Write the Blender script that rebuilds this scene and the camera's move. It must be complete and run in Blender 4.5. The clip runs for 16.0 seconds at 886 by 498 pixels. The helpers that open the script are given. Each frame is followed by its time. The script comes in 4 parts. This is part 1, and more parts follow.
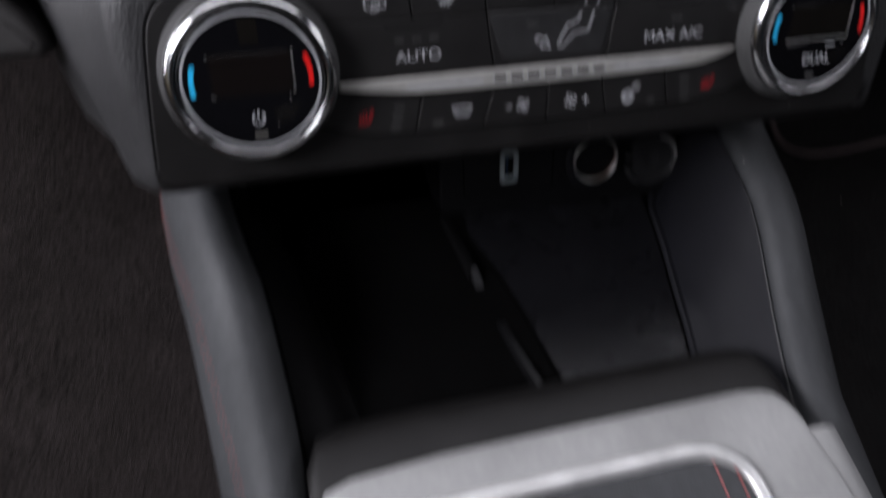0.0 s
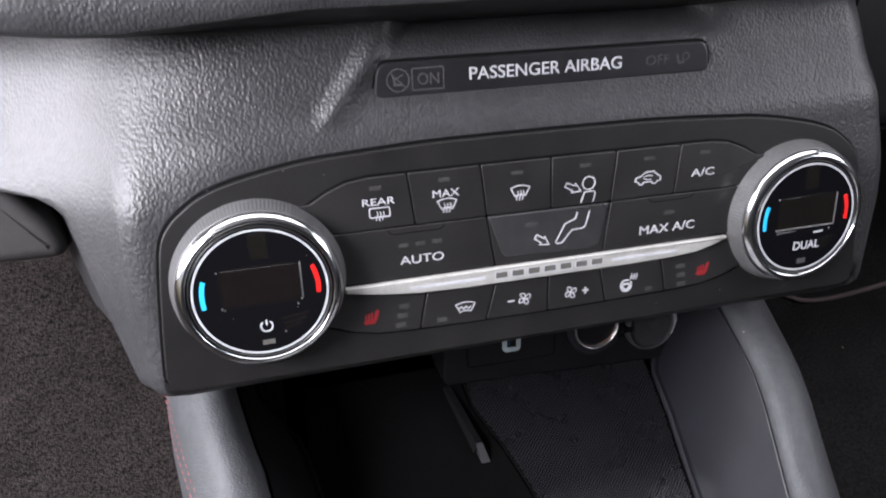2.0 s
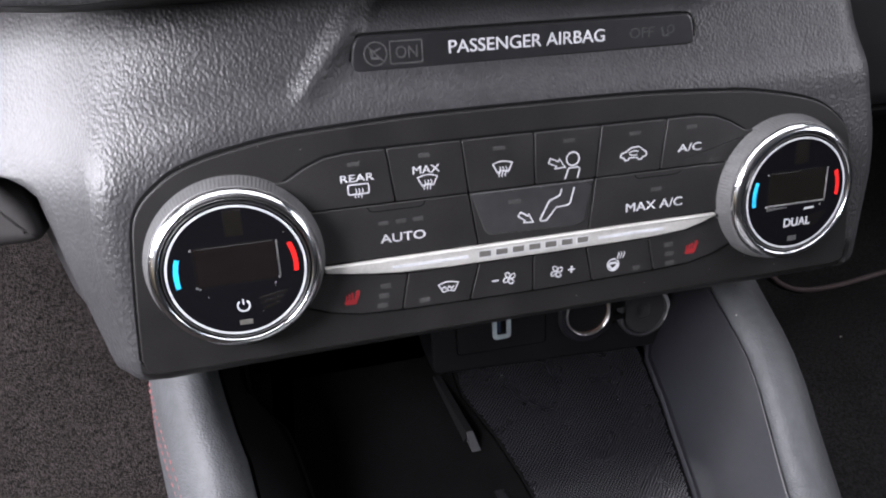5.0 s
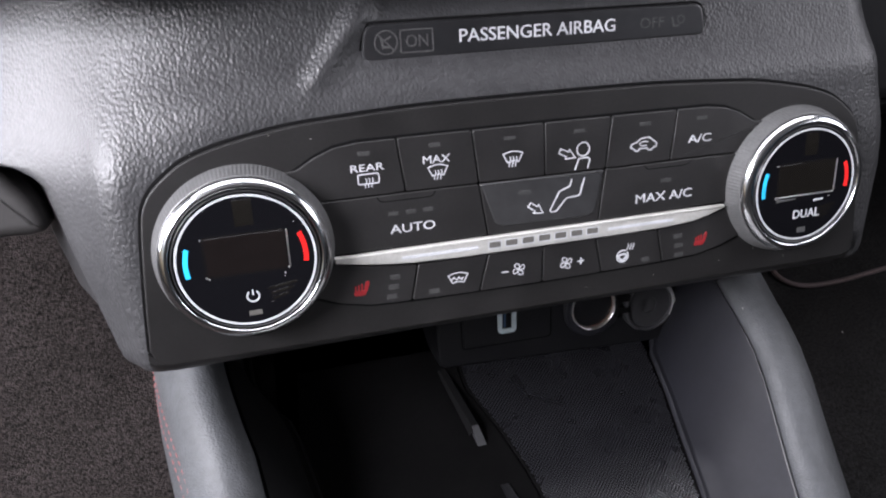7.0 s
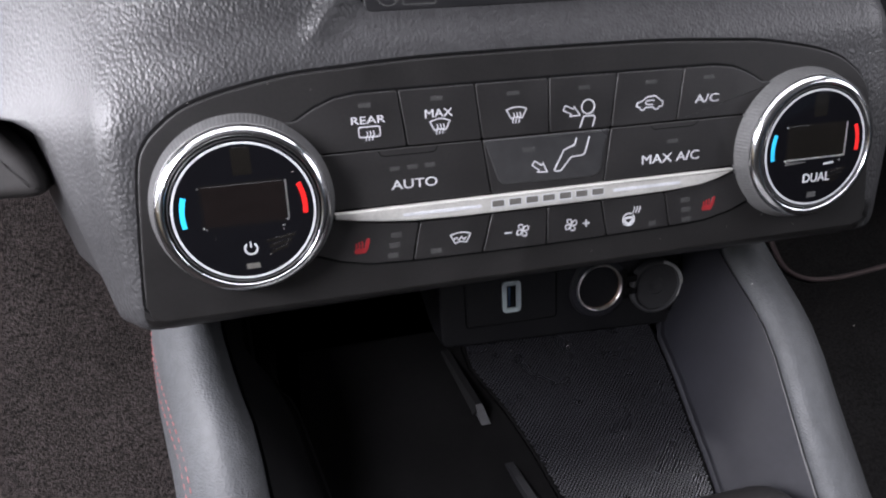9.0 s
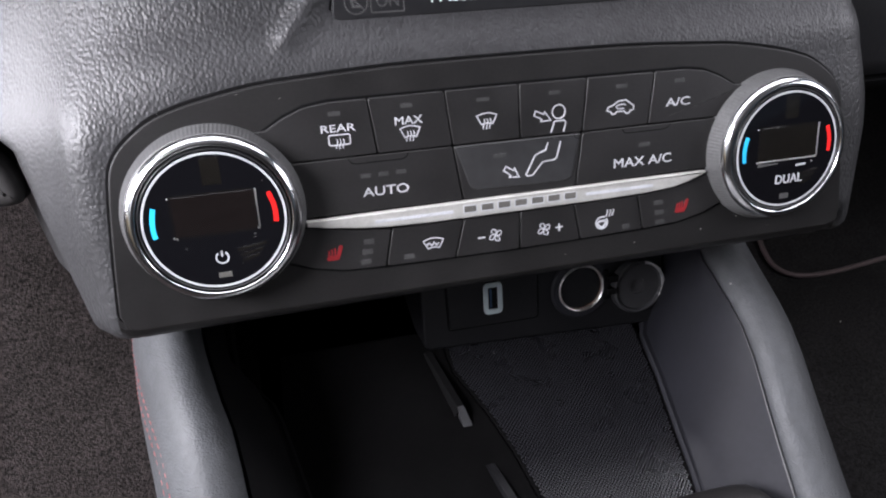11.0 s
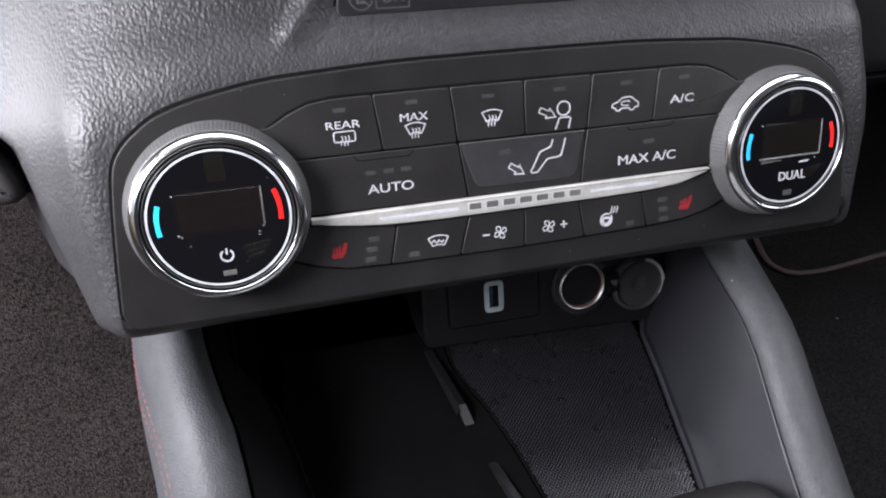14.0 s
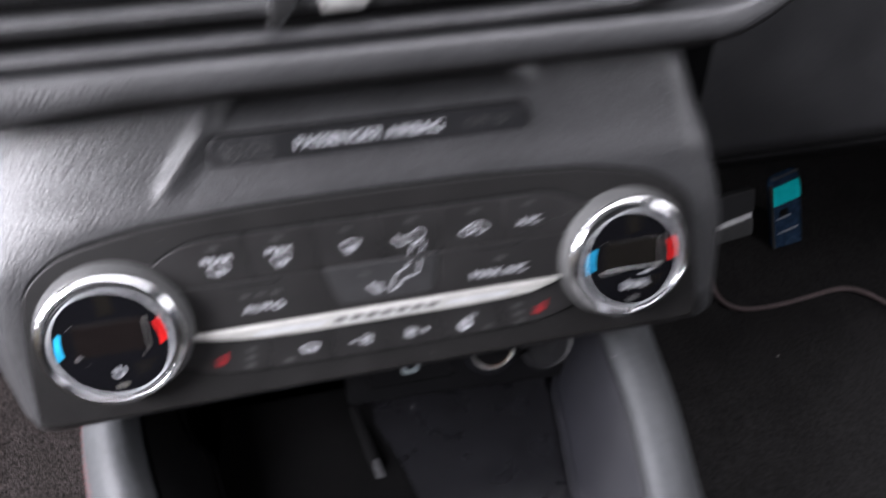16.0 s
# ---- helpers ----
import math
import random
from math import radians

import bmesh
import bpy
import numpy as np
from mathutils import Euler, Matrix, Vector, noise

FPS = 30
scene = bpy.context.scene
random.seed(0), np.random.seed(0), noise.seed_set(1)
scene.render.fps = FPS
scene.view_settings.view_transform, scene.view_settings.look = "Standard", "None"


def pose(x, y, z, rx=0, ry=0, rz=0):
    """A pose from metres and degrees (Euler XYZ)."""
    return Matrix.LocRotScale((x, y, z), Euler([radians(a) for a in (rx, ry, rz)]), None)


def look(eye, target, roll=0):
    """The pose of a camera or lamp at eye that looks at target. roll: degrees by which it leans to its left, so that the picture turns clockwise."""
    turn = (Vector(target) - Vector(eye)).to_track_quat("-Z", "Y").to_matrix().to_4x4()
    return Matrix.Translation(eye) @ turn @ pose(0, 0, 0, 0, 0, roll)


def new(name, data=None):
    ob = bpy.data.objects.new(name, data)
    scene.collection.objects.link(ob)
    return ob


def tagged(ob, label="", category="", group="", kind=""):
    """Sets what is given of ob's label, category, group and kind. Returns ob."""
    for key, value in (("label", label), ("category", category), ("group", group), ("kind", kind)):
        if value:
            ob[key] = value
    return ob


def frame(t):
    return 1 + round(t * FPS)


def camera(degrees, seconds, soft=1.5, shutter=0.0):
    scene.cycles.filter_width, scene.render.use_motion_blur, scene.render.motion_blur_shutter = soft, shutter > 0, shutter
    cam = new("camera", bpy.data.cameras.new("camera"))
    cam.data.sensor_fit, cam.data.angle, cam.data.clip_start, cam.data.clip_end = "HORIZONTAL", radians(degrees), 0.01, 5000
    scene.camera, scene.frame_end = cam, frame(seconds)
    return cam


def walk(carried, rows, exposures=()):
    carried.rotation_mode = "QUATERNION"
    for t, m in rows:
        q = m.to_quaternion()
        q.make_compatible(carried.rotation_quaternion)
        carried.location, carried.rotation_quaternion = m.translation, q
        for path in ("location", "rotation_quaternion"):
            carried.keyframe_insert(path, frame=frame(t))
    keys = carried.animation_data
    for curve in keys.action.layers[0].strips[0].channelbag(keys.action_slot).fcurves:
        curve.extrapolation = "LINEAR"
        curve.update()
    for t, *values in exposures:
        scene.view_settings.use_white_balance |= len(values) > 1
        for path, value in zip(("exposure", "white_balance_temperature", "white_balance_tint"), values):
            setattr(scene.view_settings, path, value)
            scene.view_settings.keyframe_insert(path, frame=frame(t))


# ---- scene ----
# camera: seconds, place in metres, turn in degrees
cam = camera(61.13, 16.0, soft=2.1, shutter=0.7)
ROWS = [
    (0.0, -0.1159, -0.2005, 0.6938, 33.45, -5.81, -13.75),
    (0.1, -0.1173, -0.1990, 0.6847, 37.45, -5.76, -14.33),
    (0.2, -0.1172, -0.1990, 0.6831, 40.24, -5.66, -14.46),
    (0.5, -0.1228, -0.1900, 0.6869, 43.12, -6.06, -15.07),
    (1.0, -0.1235, -0.1903, 0.6783, 44.25, -6.00, -15.29),
    (1.5, -0.1151, -0.1857, 0.6969, 43.54, -5.39, -14.99),
    (2.0, -0.1145, -0.1779, 0.7160, 42.50, -5.19, -14.63),
    (2.5, -0.1034, -0.1804, 0.7194, 42.43, -4.79, -14.41),
    (3.0, -0.0987, -0.1830, 0.7163, 42.45, -4.38, -14.45),
    (3.5, -0.1031, -0.1818, 0.7135, 42.45, -4.61, -14.74),
    (4.0, -0.1048, -0.1824, 0.7104, 42.67, -4.65, -14.97),
    (6.5, -0.1115, -0.1839, 0.7020, 42.94, -4.88, -15.01),
    (7.0, -0.1124, -0.1835, 0.7012, 42.87, -4.95, -15.22),
    (7.5, -0.1117, -0.1855, 0.6984, 43.04, -4.97, -15.09),
    (8.0, -0.1108, -0.1906, 0.6914, 43.47, -4.85, -15.11),
    (8.5, -0.1067, -0.2011, 0.6763, 44.70, -4.37, -14.67),
    (9.0, -0.1123, -0.1973, 0.6812, 44.30, -4.67, -14.71),
    (9.5, -0.1099, -0.1975, 0.6836, 44.12, -4.38, -14.63),
    (10.0, -0.1086, -0.2011, 0.6765, 44.34, -4.56, -14.69),
    (10.2, -0.1019, -0.1991, 0.6855, 44.14, -4.29, -14.78),
    (12.3, -0.1035, -0.1977, 0.6865, 43.89, -4.41, -15.37),
    (12.5, -0.1043, -0.1967, 0.6878, 43.83, -4.42, -15.41),
    (13.0, -0.1041, -0.1970, 0.6865, 43.97, -4.41, -15.73),
    (13.5, -0.1074, -0.1959, 0.6843, 43.98, -4.67, -15.87),
    (14.0, -0.1069, -0.1967, 0.6840, 44.02, -4.59, -15.75),
    (14.5, -0.1080, -0.1962, 0.6838, 44.02, -4.63, -15.68),
    (15.0, -0.1023, -0.1963, 0.6892, 43.93, -4.31, -15.56),
    (15.5, -0.0803, -0.1999, 0.7043, 43.47, -3.45, -14.89),
    (15.7, -0.0727, -0.1929, 0.7283, 41.80, -3.12, -14.43),
    (15.8, -0.0668, -0.1938, 0.7311, 41.80, -3.07, -14.43),
    (15.9, -0.0548, -0.1957, 0.7430, 41.58, -2.91, -13.94),
    (16.0, -0.0295, -0.2004, 0.7635, 41.34, -1.78, -13.00),
]
EXPOSURES = [(0.0, -2.2), (0.3, -1.9), (0.6, -1.5), (1.0, -1.02), (1.5, -0.65), (2.0, -0.5), (3.0, -0.35), (6.5, -0.45), (8.0, -0.47), (8.5, -0.57), (10.0, -0.57), (12.5, -0.5), (15.5, -0.4), (16.0, -0.3)]
walk(cam, [(t, pose(x, y, z, rx, ry, rz)) for t, x, y, z, rx, ry, rz in ROWS], exposures=EXPOSURES)

# ---- light ----
world = bpy.data.worlds.new("sky")
scene.world = world
world.use_nodes = True
wn, wl = world.node_tree.nodes, world.node_tree.links
sky = wn.new("ShaderNodeTexSky")
sky.sky_type, sky.sun_disc = "NISHITA", False
sky.sun_elevation, sky.sun_rotation = radians(40), radians(250)
wl.new(sky.outputs[0], wn["Background"].inputs[0])
wn["Background"].inputs[1].default_value = 0.05


def window_light(name, eye, target, w, h, watts, colour):
    lamp = bpy.data.lights.new(name, "AREA")
    lamp.shape, lamp.size, lamp.size_y, lamp.energy, lamp.color = "RECTANGLE", w, h, watts, colour
    ob = new(name, lamp)
    ob.matrix_world = look(eye, target)
    return tagged(ob, kind="structure")


TINT = (1.0, 0.985, 1.075)
window_light("window_light_left", (-0.735, -0.20, 0.95), (0.0, -0.06, 0.55), 0.40, 0.26, 33.0, TINT)
window_light("door_light_left", (-0.735, 0.17, 0.60), (0.0, 0.05, 0.54), 0.30, 0.26, 8.5, TINT)
window_light("window_light_right", (0.735, -0.22, 0.88), (0.10, -0.14, 0.36), 0.5, 0.24, 5.0, TINT)
window_light("windscreen_light", (0.0, 0.28, 1.09), (0.0, 0.0, 0.50), 1.30, 0.50, 22.0, TINT)


# ---- materials ----
def material(name, colour, rough=0.5, metal=0.0, spec=0.5, coat=0.0):
    m = bpy.data.materials.new(name)
    m.use_nodes = True
    b = m.node_tree.nodes["Principled BSDF"]
    b.inputs["Base Color"].default_value = (*colour, 1)
    b.inputs["Roughness"].default_value = rough
    b.inputs["Metallic"].default_value = metal
    b.inputs["Specular IOR Level"].default_value = spec
    b.inputs["Coat Weight"].default_value = coat
    return m


def coords(m):
    return m.node_tree.nodes.new("ShaderNodeTexCoord").outputs["Object"]


def vary(m, scale, dark, light, detail=4.0, rough=None):
    """Two-scale colour and gloss variation."""
    n, l = m.node_tree.nodes, m.node_tree.links
    b = n["Principled BSDF"]
    tex = n.new("ShaderNodeTexNoise")
    tex.inputs["Scale"].default_value, tex.inputs["Detail"].default_value = scale, detail
    l.new(coords(m), tex.inputs["Vector"])
    ramp = n.new("ShaderNodeMapRange")
    ramp.inputs["From Min"].default_value, ramp.inputs["From Max"].default_value = 0.3, 0.7
    l.new(tex.outputs["Fac"], ramp.inputs["Value"])
    mix = n.new("ShaderNodeMix")
    mix.data_type = "RGBA"
    mix.inputs["A"].default_value, mix.inputs["B"].default_value = (*dark, 1), (*light, 1)
    l.new(ramp.outputs[0], mix.inputs["Factor"])
    blot = n.new("ShaderNodeTexNoise")
    blot.inputs["Scale"].default_value, blot.inputs["Detail"].default_value = scale * 0.07, 3
    l.new(coords(m), blot.inputs["Vector"])
    shade = n.new("ShaderNodeMapRange")
    shade.inputs["From Min"].default_value, shade.inputs["From Max"].default_value = 0.3, 0.7
    shade.inputs["To Min"].default_value, shade.inputs["To Max"].default_value = 0.84, 1.16
    l.new(blot.outputs["Fac"], shade.inputs["Value"])
    mul = n.new("ShaderNodeVectorMath")
    mul.operation = "SCALE"
    l.new(mix.outputs["Result"], mul.inputs[0])
    l.new(shade.outputs[0], mul.inputs["Scale"])
    l.new(mul.outputs[0], b.inputs["Base Color"])
    if rough:
        big = n.new("ShaderNodeTexNoise")
        big.inputs["Scale"].default_value = scale * 0.06
        l.new(coords(m), big.inputs["Vector"])
        r2 = n.new("ShaderNodeMapRange")
        r2.inputs["From Min"].default_value, r2.inputs["From Max"].default_value = 0.35, 0.65
        r2.inputs["To Min"].default_value, r2.inputs["To Max"].default_value = rough
        l.new(big.outputs["Fac"], r2.inputs["Value"])
        l.new(r2.outputs[0], b.inputs["Roughness"])
    return m


def grain(m, cell, depth, strength=1.0, stretch=(1, 1, 1), fine=0.25, sway=1.2):
    """Moulded leather grain: rounded pebbles with narrow valleys, and a finer noise on them."""
    n, l = m.node_tree.nodes, m.node_tree.links
    mp = n.new("ShaderNodeMapping")
    mp.inputs["Scale"].default_value = stretch
    l.new(coords(m), mp.inputs["Vector"])
    wob = n.new("ShaderNodeTexNoise")
    wob.inputs["Scale"].default_value = 0.6 / cell
    l.new(mp.outputs[0], wob.inputs["Vector"])
    add = n.new("ShaderNodeVectorMath")
    add.operation = "MULTIPLY_ADD"
    add.inputs[1].default_value = (cell * sway,) * 3
    l.new(wob.outputs["Color"], add.inputs[0])
    l.new(mp.outputs[0], add.inputs[2])
    vor = n.new("ShaderNodeTexVoronoi")
    vor.feature, vor.inputs["Scale"].default_value = "SMOOTH_F1", 1 / cell
    vor.inputs["Smoothness"].default_value = 0.5
    l.new(add.outputs[0], vor.inputs["Vector"])
    fin = n.new("ShaderNodeTexNoise")
    fin.inputs["Scale"].default_value = 2.4 / cell
    l.new(mp.outputs[0], fin.inputs["Vector"])
    h = n.new("ShaderNodeMath")
    h.operation = "MULTIPLY_ADD"
    h.inputs[1].default_value = -fine
    l.new(fin.outputs["Fac"], h.inputs[0])
    l.new(vor.outputs["Distance"], h.inputs[2])
    bump = n.new("ShaderNodeBump")
    bump.invert = True
    bump.inputs["Strength"].default_value, bump.inputs["Distance"].default_value = strength, depth
    l.new(h.outputs[0], bump.inputs["Height"])
    l.new(bump.outputs[0], n["Principled BSDF"].inputs["Normal"])
    return m


def fade_grain(m, x0, x1, low):
    """Shallower moulded grain on the side walls, where the tool draws off."""
    n, l = m.node_tree.nodes, m.node_tree.links
    bump = next(q for q in n if q.type == "BUMP")
    sep = n.new("ShaderNodeSeparateXYZ")
    l.new(coords(m), sep.inputs[0])
    r = n.new("ShaderNodeMapRange")
    r.interpolation_type = "SMOOTHSTEP"
    r.inputs["From Min"].default_value, r.inputs["From Max"].default_value = x0, x1
    r.inputs["To Min"].default_value, r.inputs["To Max"].default_value = low, bump.inputs["Strength"].default_value
    l.new(sep.outputs["X"], r.inputs["Value"])
    l.new(r.outputs[0], bump.inputs["Strength"])
    return m


def pits(m, scale, depth, strength=0.5):
    """Fine spark-eroded texture of matt moulded plastic."""
    n, l = m.node_tree.nodes, m.node_tree.links
    tex = n.new("ShaderNodeTexNoise")
    tex.inputs["Scale"].default_value, tex.inputs["Detail"].default_value = scale, 3
    l.new(coords(m), tex.inputs["Vector"])
    bump = n.new("ShaderNodeBump")
    bump.inputs["Strength"].default_value, bump.inputs["Distance"].default_value = strength, depth
    l.new(tex.outputs["Fac"], bump.inputs["Height"])
    l.new(bump.outputs[0], n["Principled BSDF"].inputs["Normal"])
    return m


FASCIA = fade_grain(grain(vary(material("grained_plastic", (0.05, 0.05, 0.052), 0.42), 300, (0.0220, 0.0220, 0.0231), (0.0322, 0.0322, 0.0336), rough=(0.43, 0.49)), 0.0014, 0.00036, 0.75, (1.2, 0.9, 1), 0.12, 0.6), -0.178, -0.150, 0.38)
# Bezel plastic; also the painted shade on the tray rim and ledge underside.
BEZEL_AND_SHADE = pits(vary(material("matt_bezel_and_shade", (0.02, 0.02, 0.02), 0.48, 0, 0.36), 900, (0.0068, 0.0063, 0.0062), (0.0096, 0.0089, 0.0088), rough=(0.46, 0.54)), 3500, 0.0002, 0.25)
BUTTON = pits(vary(material("satin_button", (0.018, 0.018, 0.018), 0.42), 900, (0.0098, 0.0093, 0.0093), (0.0136, 0.0129, 0.0129), rough=(0.40, 0.48)), 4000, 0.00015, 0.2)
STRIP = vary(material("strip_gloss", (0.012, 0.012, 0.013), 0.25), 200, (0.010, 0.010, 0.011), (0.015, 0.015, 0.016), rough=(0.34, 0.42))
SMOKE = vary(material("smoked_gloss_button", (0.03, 0.032, 0.035), 0.2), 200, (0.022, 0.022, 0.0225), (0.030, 0.030, 0.0308), rough=(0.26, 0.34))
CHROME = vary(material("chrome", (0.82, 0.82, 0.83), 0.1, 1.0), 500, (0.52, 0.52, 0.525), (0.60, 0.60, 0.605), rough=(0.16, 0.24))
BRIGHT = vary(material("bright_metal_trim", (0.90, 0.90, 0.89), 0.3, 0.6), 700, (0.86, 0.86, 0.85), (0.93, 0.93, 0.92), rough=(0.28, 0.38))
SATIN = vary(material("satin_metal", (0.74, 0.73, 0.70), 0.4, 1.0), 900, (0.70, 0.69, 0.66), (0.78, 0.77, 0.75), rough=(0.34, 0.44))
SILVER = vary(material("silver_paint", (0.42, 0.415, 0.39), 0.42, 0.35), 900, (0.40, 0.395, 0.37), (0.47, 0.465, 0.44), rough=(0.36, 0.46))
CAPGREY = pits(vary(material("grey_cap_plastic", (0.03, 0.03, 0.032), 0.5), 800, (0.024, 0.024, 0.026), (0.033, 0.033, 0.035)), 3000, 0.0002, 0.2)
KNEE = pits(vary(material("knee_plastic", (0.05, 0.047, 0.046), 0.6), 300, (0.018, 0.0165, 0.016), (0.026, 0.024, 0.0235)), 2500, 0.0002, 0.3)
KNOBGREY = pits(vary(material("grey_knob_body", (0.065, 0.065, 0.065), 0.42), 800, (0.055, 0.055, 0.055), (0.075, 0.075, 0.075), rough=(0.36, 0.46)), 3000, 0.0002, 0.2)
GLASS = material("black_dial_glass", (0.004, 0.004, 0.005), 0.06, 0.0, 0.28, 0.0)
SCREEN = vary(material("unlit_display", (0.010, 0.009, 0.009), 0.12), 400, (0.0060, 0.0054, 0.0046), (0.0085, 0.0076, 0.0066))
WHITE = vary(material("white_print", (0.75, 0.76, 0.78), 0.45), 2500, (0.38, 0.39, 0.41), (0.49, 0.50, 0.52))
# Left display, with a red reflection put into its colour.
SCREEN_RED_REFLECTION = vary(material("unlit_display_red_reflection", (0.012, 0.006, 0.006), 0.12), 400, (0.0054, 0.0042, 0.0040), (0.0076, 0.0058, 0.0056))
GREYPRINT = vary(material("dim_grey_print", (0.12, 0.12, 0.12), 0.45), 2500, (0.045, 0.045, 0.045), (0.065, 0.065, 0.065))
LAMP = vary(material("unlit_indicator", (0.08, 0.08, 0.08), 0.35), 1500, (0.032, 0.032, 0.032), (0.050, 0.050, 0.049))
SPEEDWIN = vary(material("grey_speed_window", (0.16, 0.155, 0.14), 0.35), 1500, (0.07, 0.068, 0.062), (0.11, 0.106, 0.097))
BLUE = vary(material("blue_print", (0.02, 0.50, 0.86), 0.4), 2500, (0.02, 0.46, 0.82), (0.03, 0.54, 0.90))
RED = vary(material("red_print", (0.80, 0.012, 0.012), 0.4), 2500, (0.72, 0.010, 0.010), (0.86, 0.016, 0.014))
DARKRED = vary(material("dark_red_print", (0.30, 0.012, 0.016), 0.45), 2500, (0.17, 0.009, 0.012), (0.25, 0.014, 0.018))
LEATHER = grain(vary(material("grey_leather", (0.075, 0.078, 0.086), 0.45), 250, (0.040, 0.0420, 0.0445), (0.053, 0.0555, 0.0590), rough=(0.56, 0.66)), 0.0010, 0.00036, 0.65, (1, 1, 1))
GEARGREY = pits(vary(material("smooth_grey_plastic", (0.22, 0.22, 0.225), 0.5), 300, (0.32, 0.32, 0.32), (0.365, 0.365, 0.36), rough=(0.46, 0.56)), 2500, 0.0002, 0.3)
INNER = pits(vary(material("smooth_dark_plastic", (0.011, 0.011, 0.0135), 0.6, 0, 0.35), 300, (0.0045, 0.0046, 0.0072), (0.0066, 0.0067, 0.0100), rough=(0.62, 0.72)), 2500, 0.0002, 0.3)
# Black parts; also stands in for shade inside the tray.
BLACK = pits(vary(material("black_plastic_and_shade", (0.005, 0.005, 0.0055), 0.65, 0, 0.10), 500, (0.0024, 0.0023, 0.0025), (0.0040, 0.0039, 0.0042), rough=(0.66, 0.76)), 2500, 0.0002, 0.3)
RUBBER = pits(vary(material("black_rubber", (0.010, 0.010, 0.011), 0.5, 0, 0.35), 600, (0.0038, 0.0038, 0.0044), (0.0062, 0.0062, 0.0070), rough=(0.34, 0.42)), 1800, 0.0003, 0.3)
DOT = pits(vary(material("raised_rubber", (0.02, 0.02, 0.021), 0.3, 0, 0.8), 900, (0.0140, 0.0140, 0.0170), (0.0190, 0.0190, 0.0228), rough=(0.26, 0.34)), 2500, 0.0002, 0.2)
CARPET = pits(vary(material("carpet", (0.035, 0.032, 0.030), 0.95, 0, 0.1), 420, (0.0045, 0.0038, 0.0036), (0.046, 0.038, 0.0362), 3.0), 700, 0.003, 1.0)
DARKCARPET = pits(vary(material("dark_carpet", (0.010, 0.0095, 0.009), 0.95, 0, 0.1), 500, (0.006, 0.0057, 0.0057), (0.022, 0.0205, 0.0205), 3.0), 900, 0.002, 0.8)
SOCKET = vary(material("brown_socket_lining", (0.03, 0.012, 0.008), 0.5), 700, (0.20, 0.110, 0.072), (0.27, 0.150, 0.102))
THREAD = pits(vary(material("red_thread", (0.42, 0.12, 0.12), 0.7), 2000, (0.24, 0.075, 0.075), (0.34, 0.115, 0.115)), 6000, 0.0002, 0.5)
USBRIM = vary(material("pale_usb_rim", (0.30, 0.35, 0.36), 0.45), 1500, (0.27, 0.32, 0.33), (0.33, 0.38, 0.39))
PIPING = pits(vary(material("brown_piping", (0.055, 0.040, 0.040), 0.8), 900, (0.066, 0.047, 0.047), (0.094, 0.068, 0.068)), 2500, 0.0005, 0.6)
# Glare on the brake pedal's metal, painted as near-white colour.
PEDAL_GLARE = vary(material("white_pedal_glare", (0.8, 0.8, 0.8), 0.35), 600, (0.72, 0.72, 0.72), (0.86, 0.86, 0.86))
CYAN = vary(material("turquoise_film", (0.0, 0.68, 0.74), 0.25), 120, (0.0, 0.80, 0.84), (0.01, 0.90, 0.93), rough=(0.2, 0.3))
NAVY = vary(material("dark_blue_film", (0.010, 0.022, 0.045), 0.2), 150, (0.012, 0.026, 0.052), (0.030, 0.062, 0.115), rough=(0.15, 0.28))
DUST = material("pale_dust", (0.34, 0.33, 0.31), 0.9)
LOWDASH = pits(vary(material("lower_dash_plastic", (0.024, 0.024, 0.026), 0.5), 400, (0.019, 0.019, 0.0205), (0.027, 0.027, 0.029), rough=(0.46, 0.56)), 2500, 0.0003, 0.4)
# Mat rubber, near black: tray shade and dark diamond gaps are in the colour.
MAT_SHADE = pits(vary(material("shaded_mat_rubber", (0.003, 0.003, 0.003), 0.95, 0, 0.03), 500, (0.0018, 0.0017, 0.0018), (0.0034, 0.0033, 0.0034)), 2500, 0.0003, 0.4)
LINING = pits(vary(material("cabin_lining", (0.06, 0.06, 0.06), 0.9), 60, (0.05, 0.05, 0.05), (0.07, 0.07, 0.07)), 900, 0.001, 0.4)


# ---- builders ----
def mesh_of(name, verts, faces, mat, sharp=35):
    me = bpy.data.meshes.new(name)
    me.from_pydata([tuple(v) for v in verts], [], faces)
    me.materials.append(mat)
    bm = bmesh.new()
    bm.from_mesh(me)
    bmesh.ops.recalc_face_normals(bm, faces=bm.faces)
    bm.to_mesh(me)
    bm.free()
    me.shade_smooth()
    me.set_sharp_from_angle(angle=radians(sharp))
    return me


def part(name, geo, mat, parent, label="", sharp=35):
    """geo: verts and faces. One mesh object under a thing or under a part."""
    ob = new(name, mesh_of(name, *geo, mat, sharp))
    ob.parent = parent
    return tagged(ob, label)


def thing(name, m, label, category, group="", kind=""):
    ob = new(name)
    ob.matrix_world = m
    ob.empty_display_size = 0.02
    return tagged(ob, label, category, group, kind)


def mm(geo, k=0.001):
    return [tuple(c * k for c in v) for v in geo[0]], geo[1]


def joined(*geos):
    verts, faces = [], []
    for v, f in geos:
        n = len(verts)
        verts += list(v)
        faces += [[i + n for i in g] for g in f]
    return verts, faces


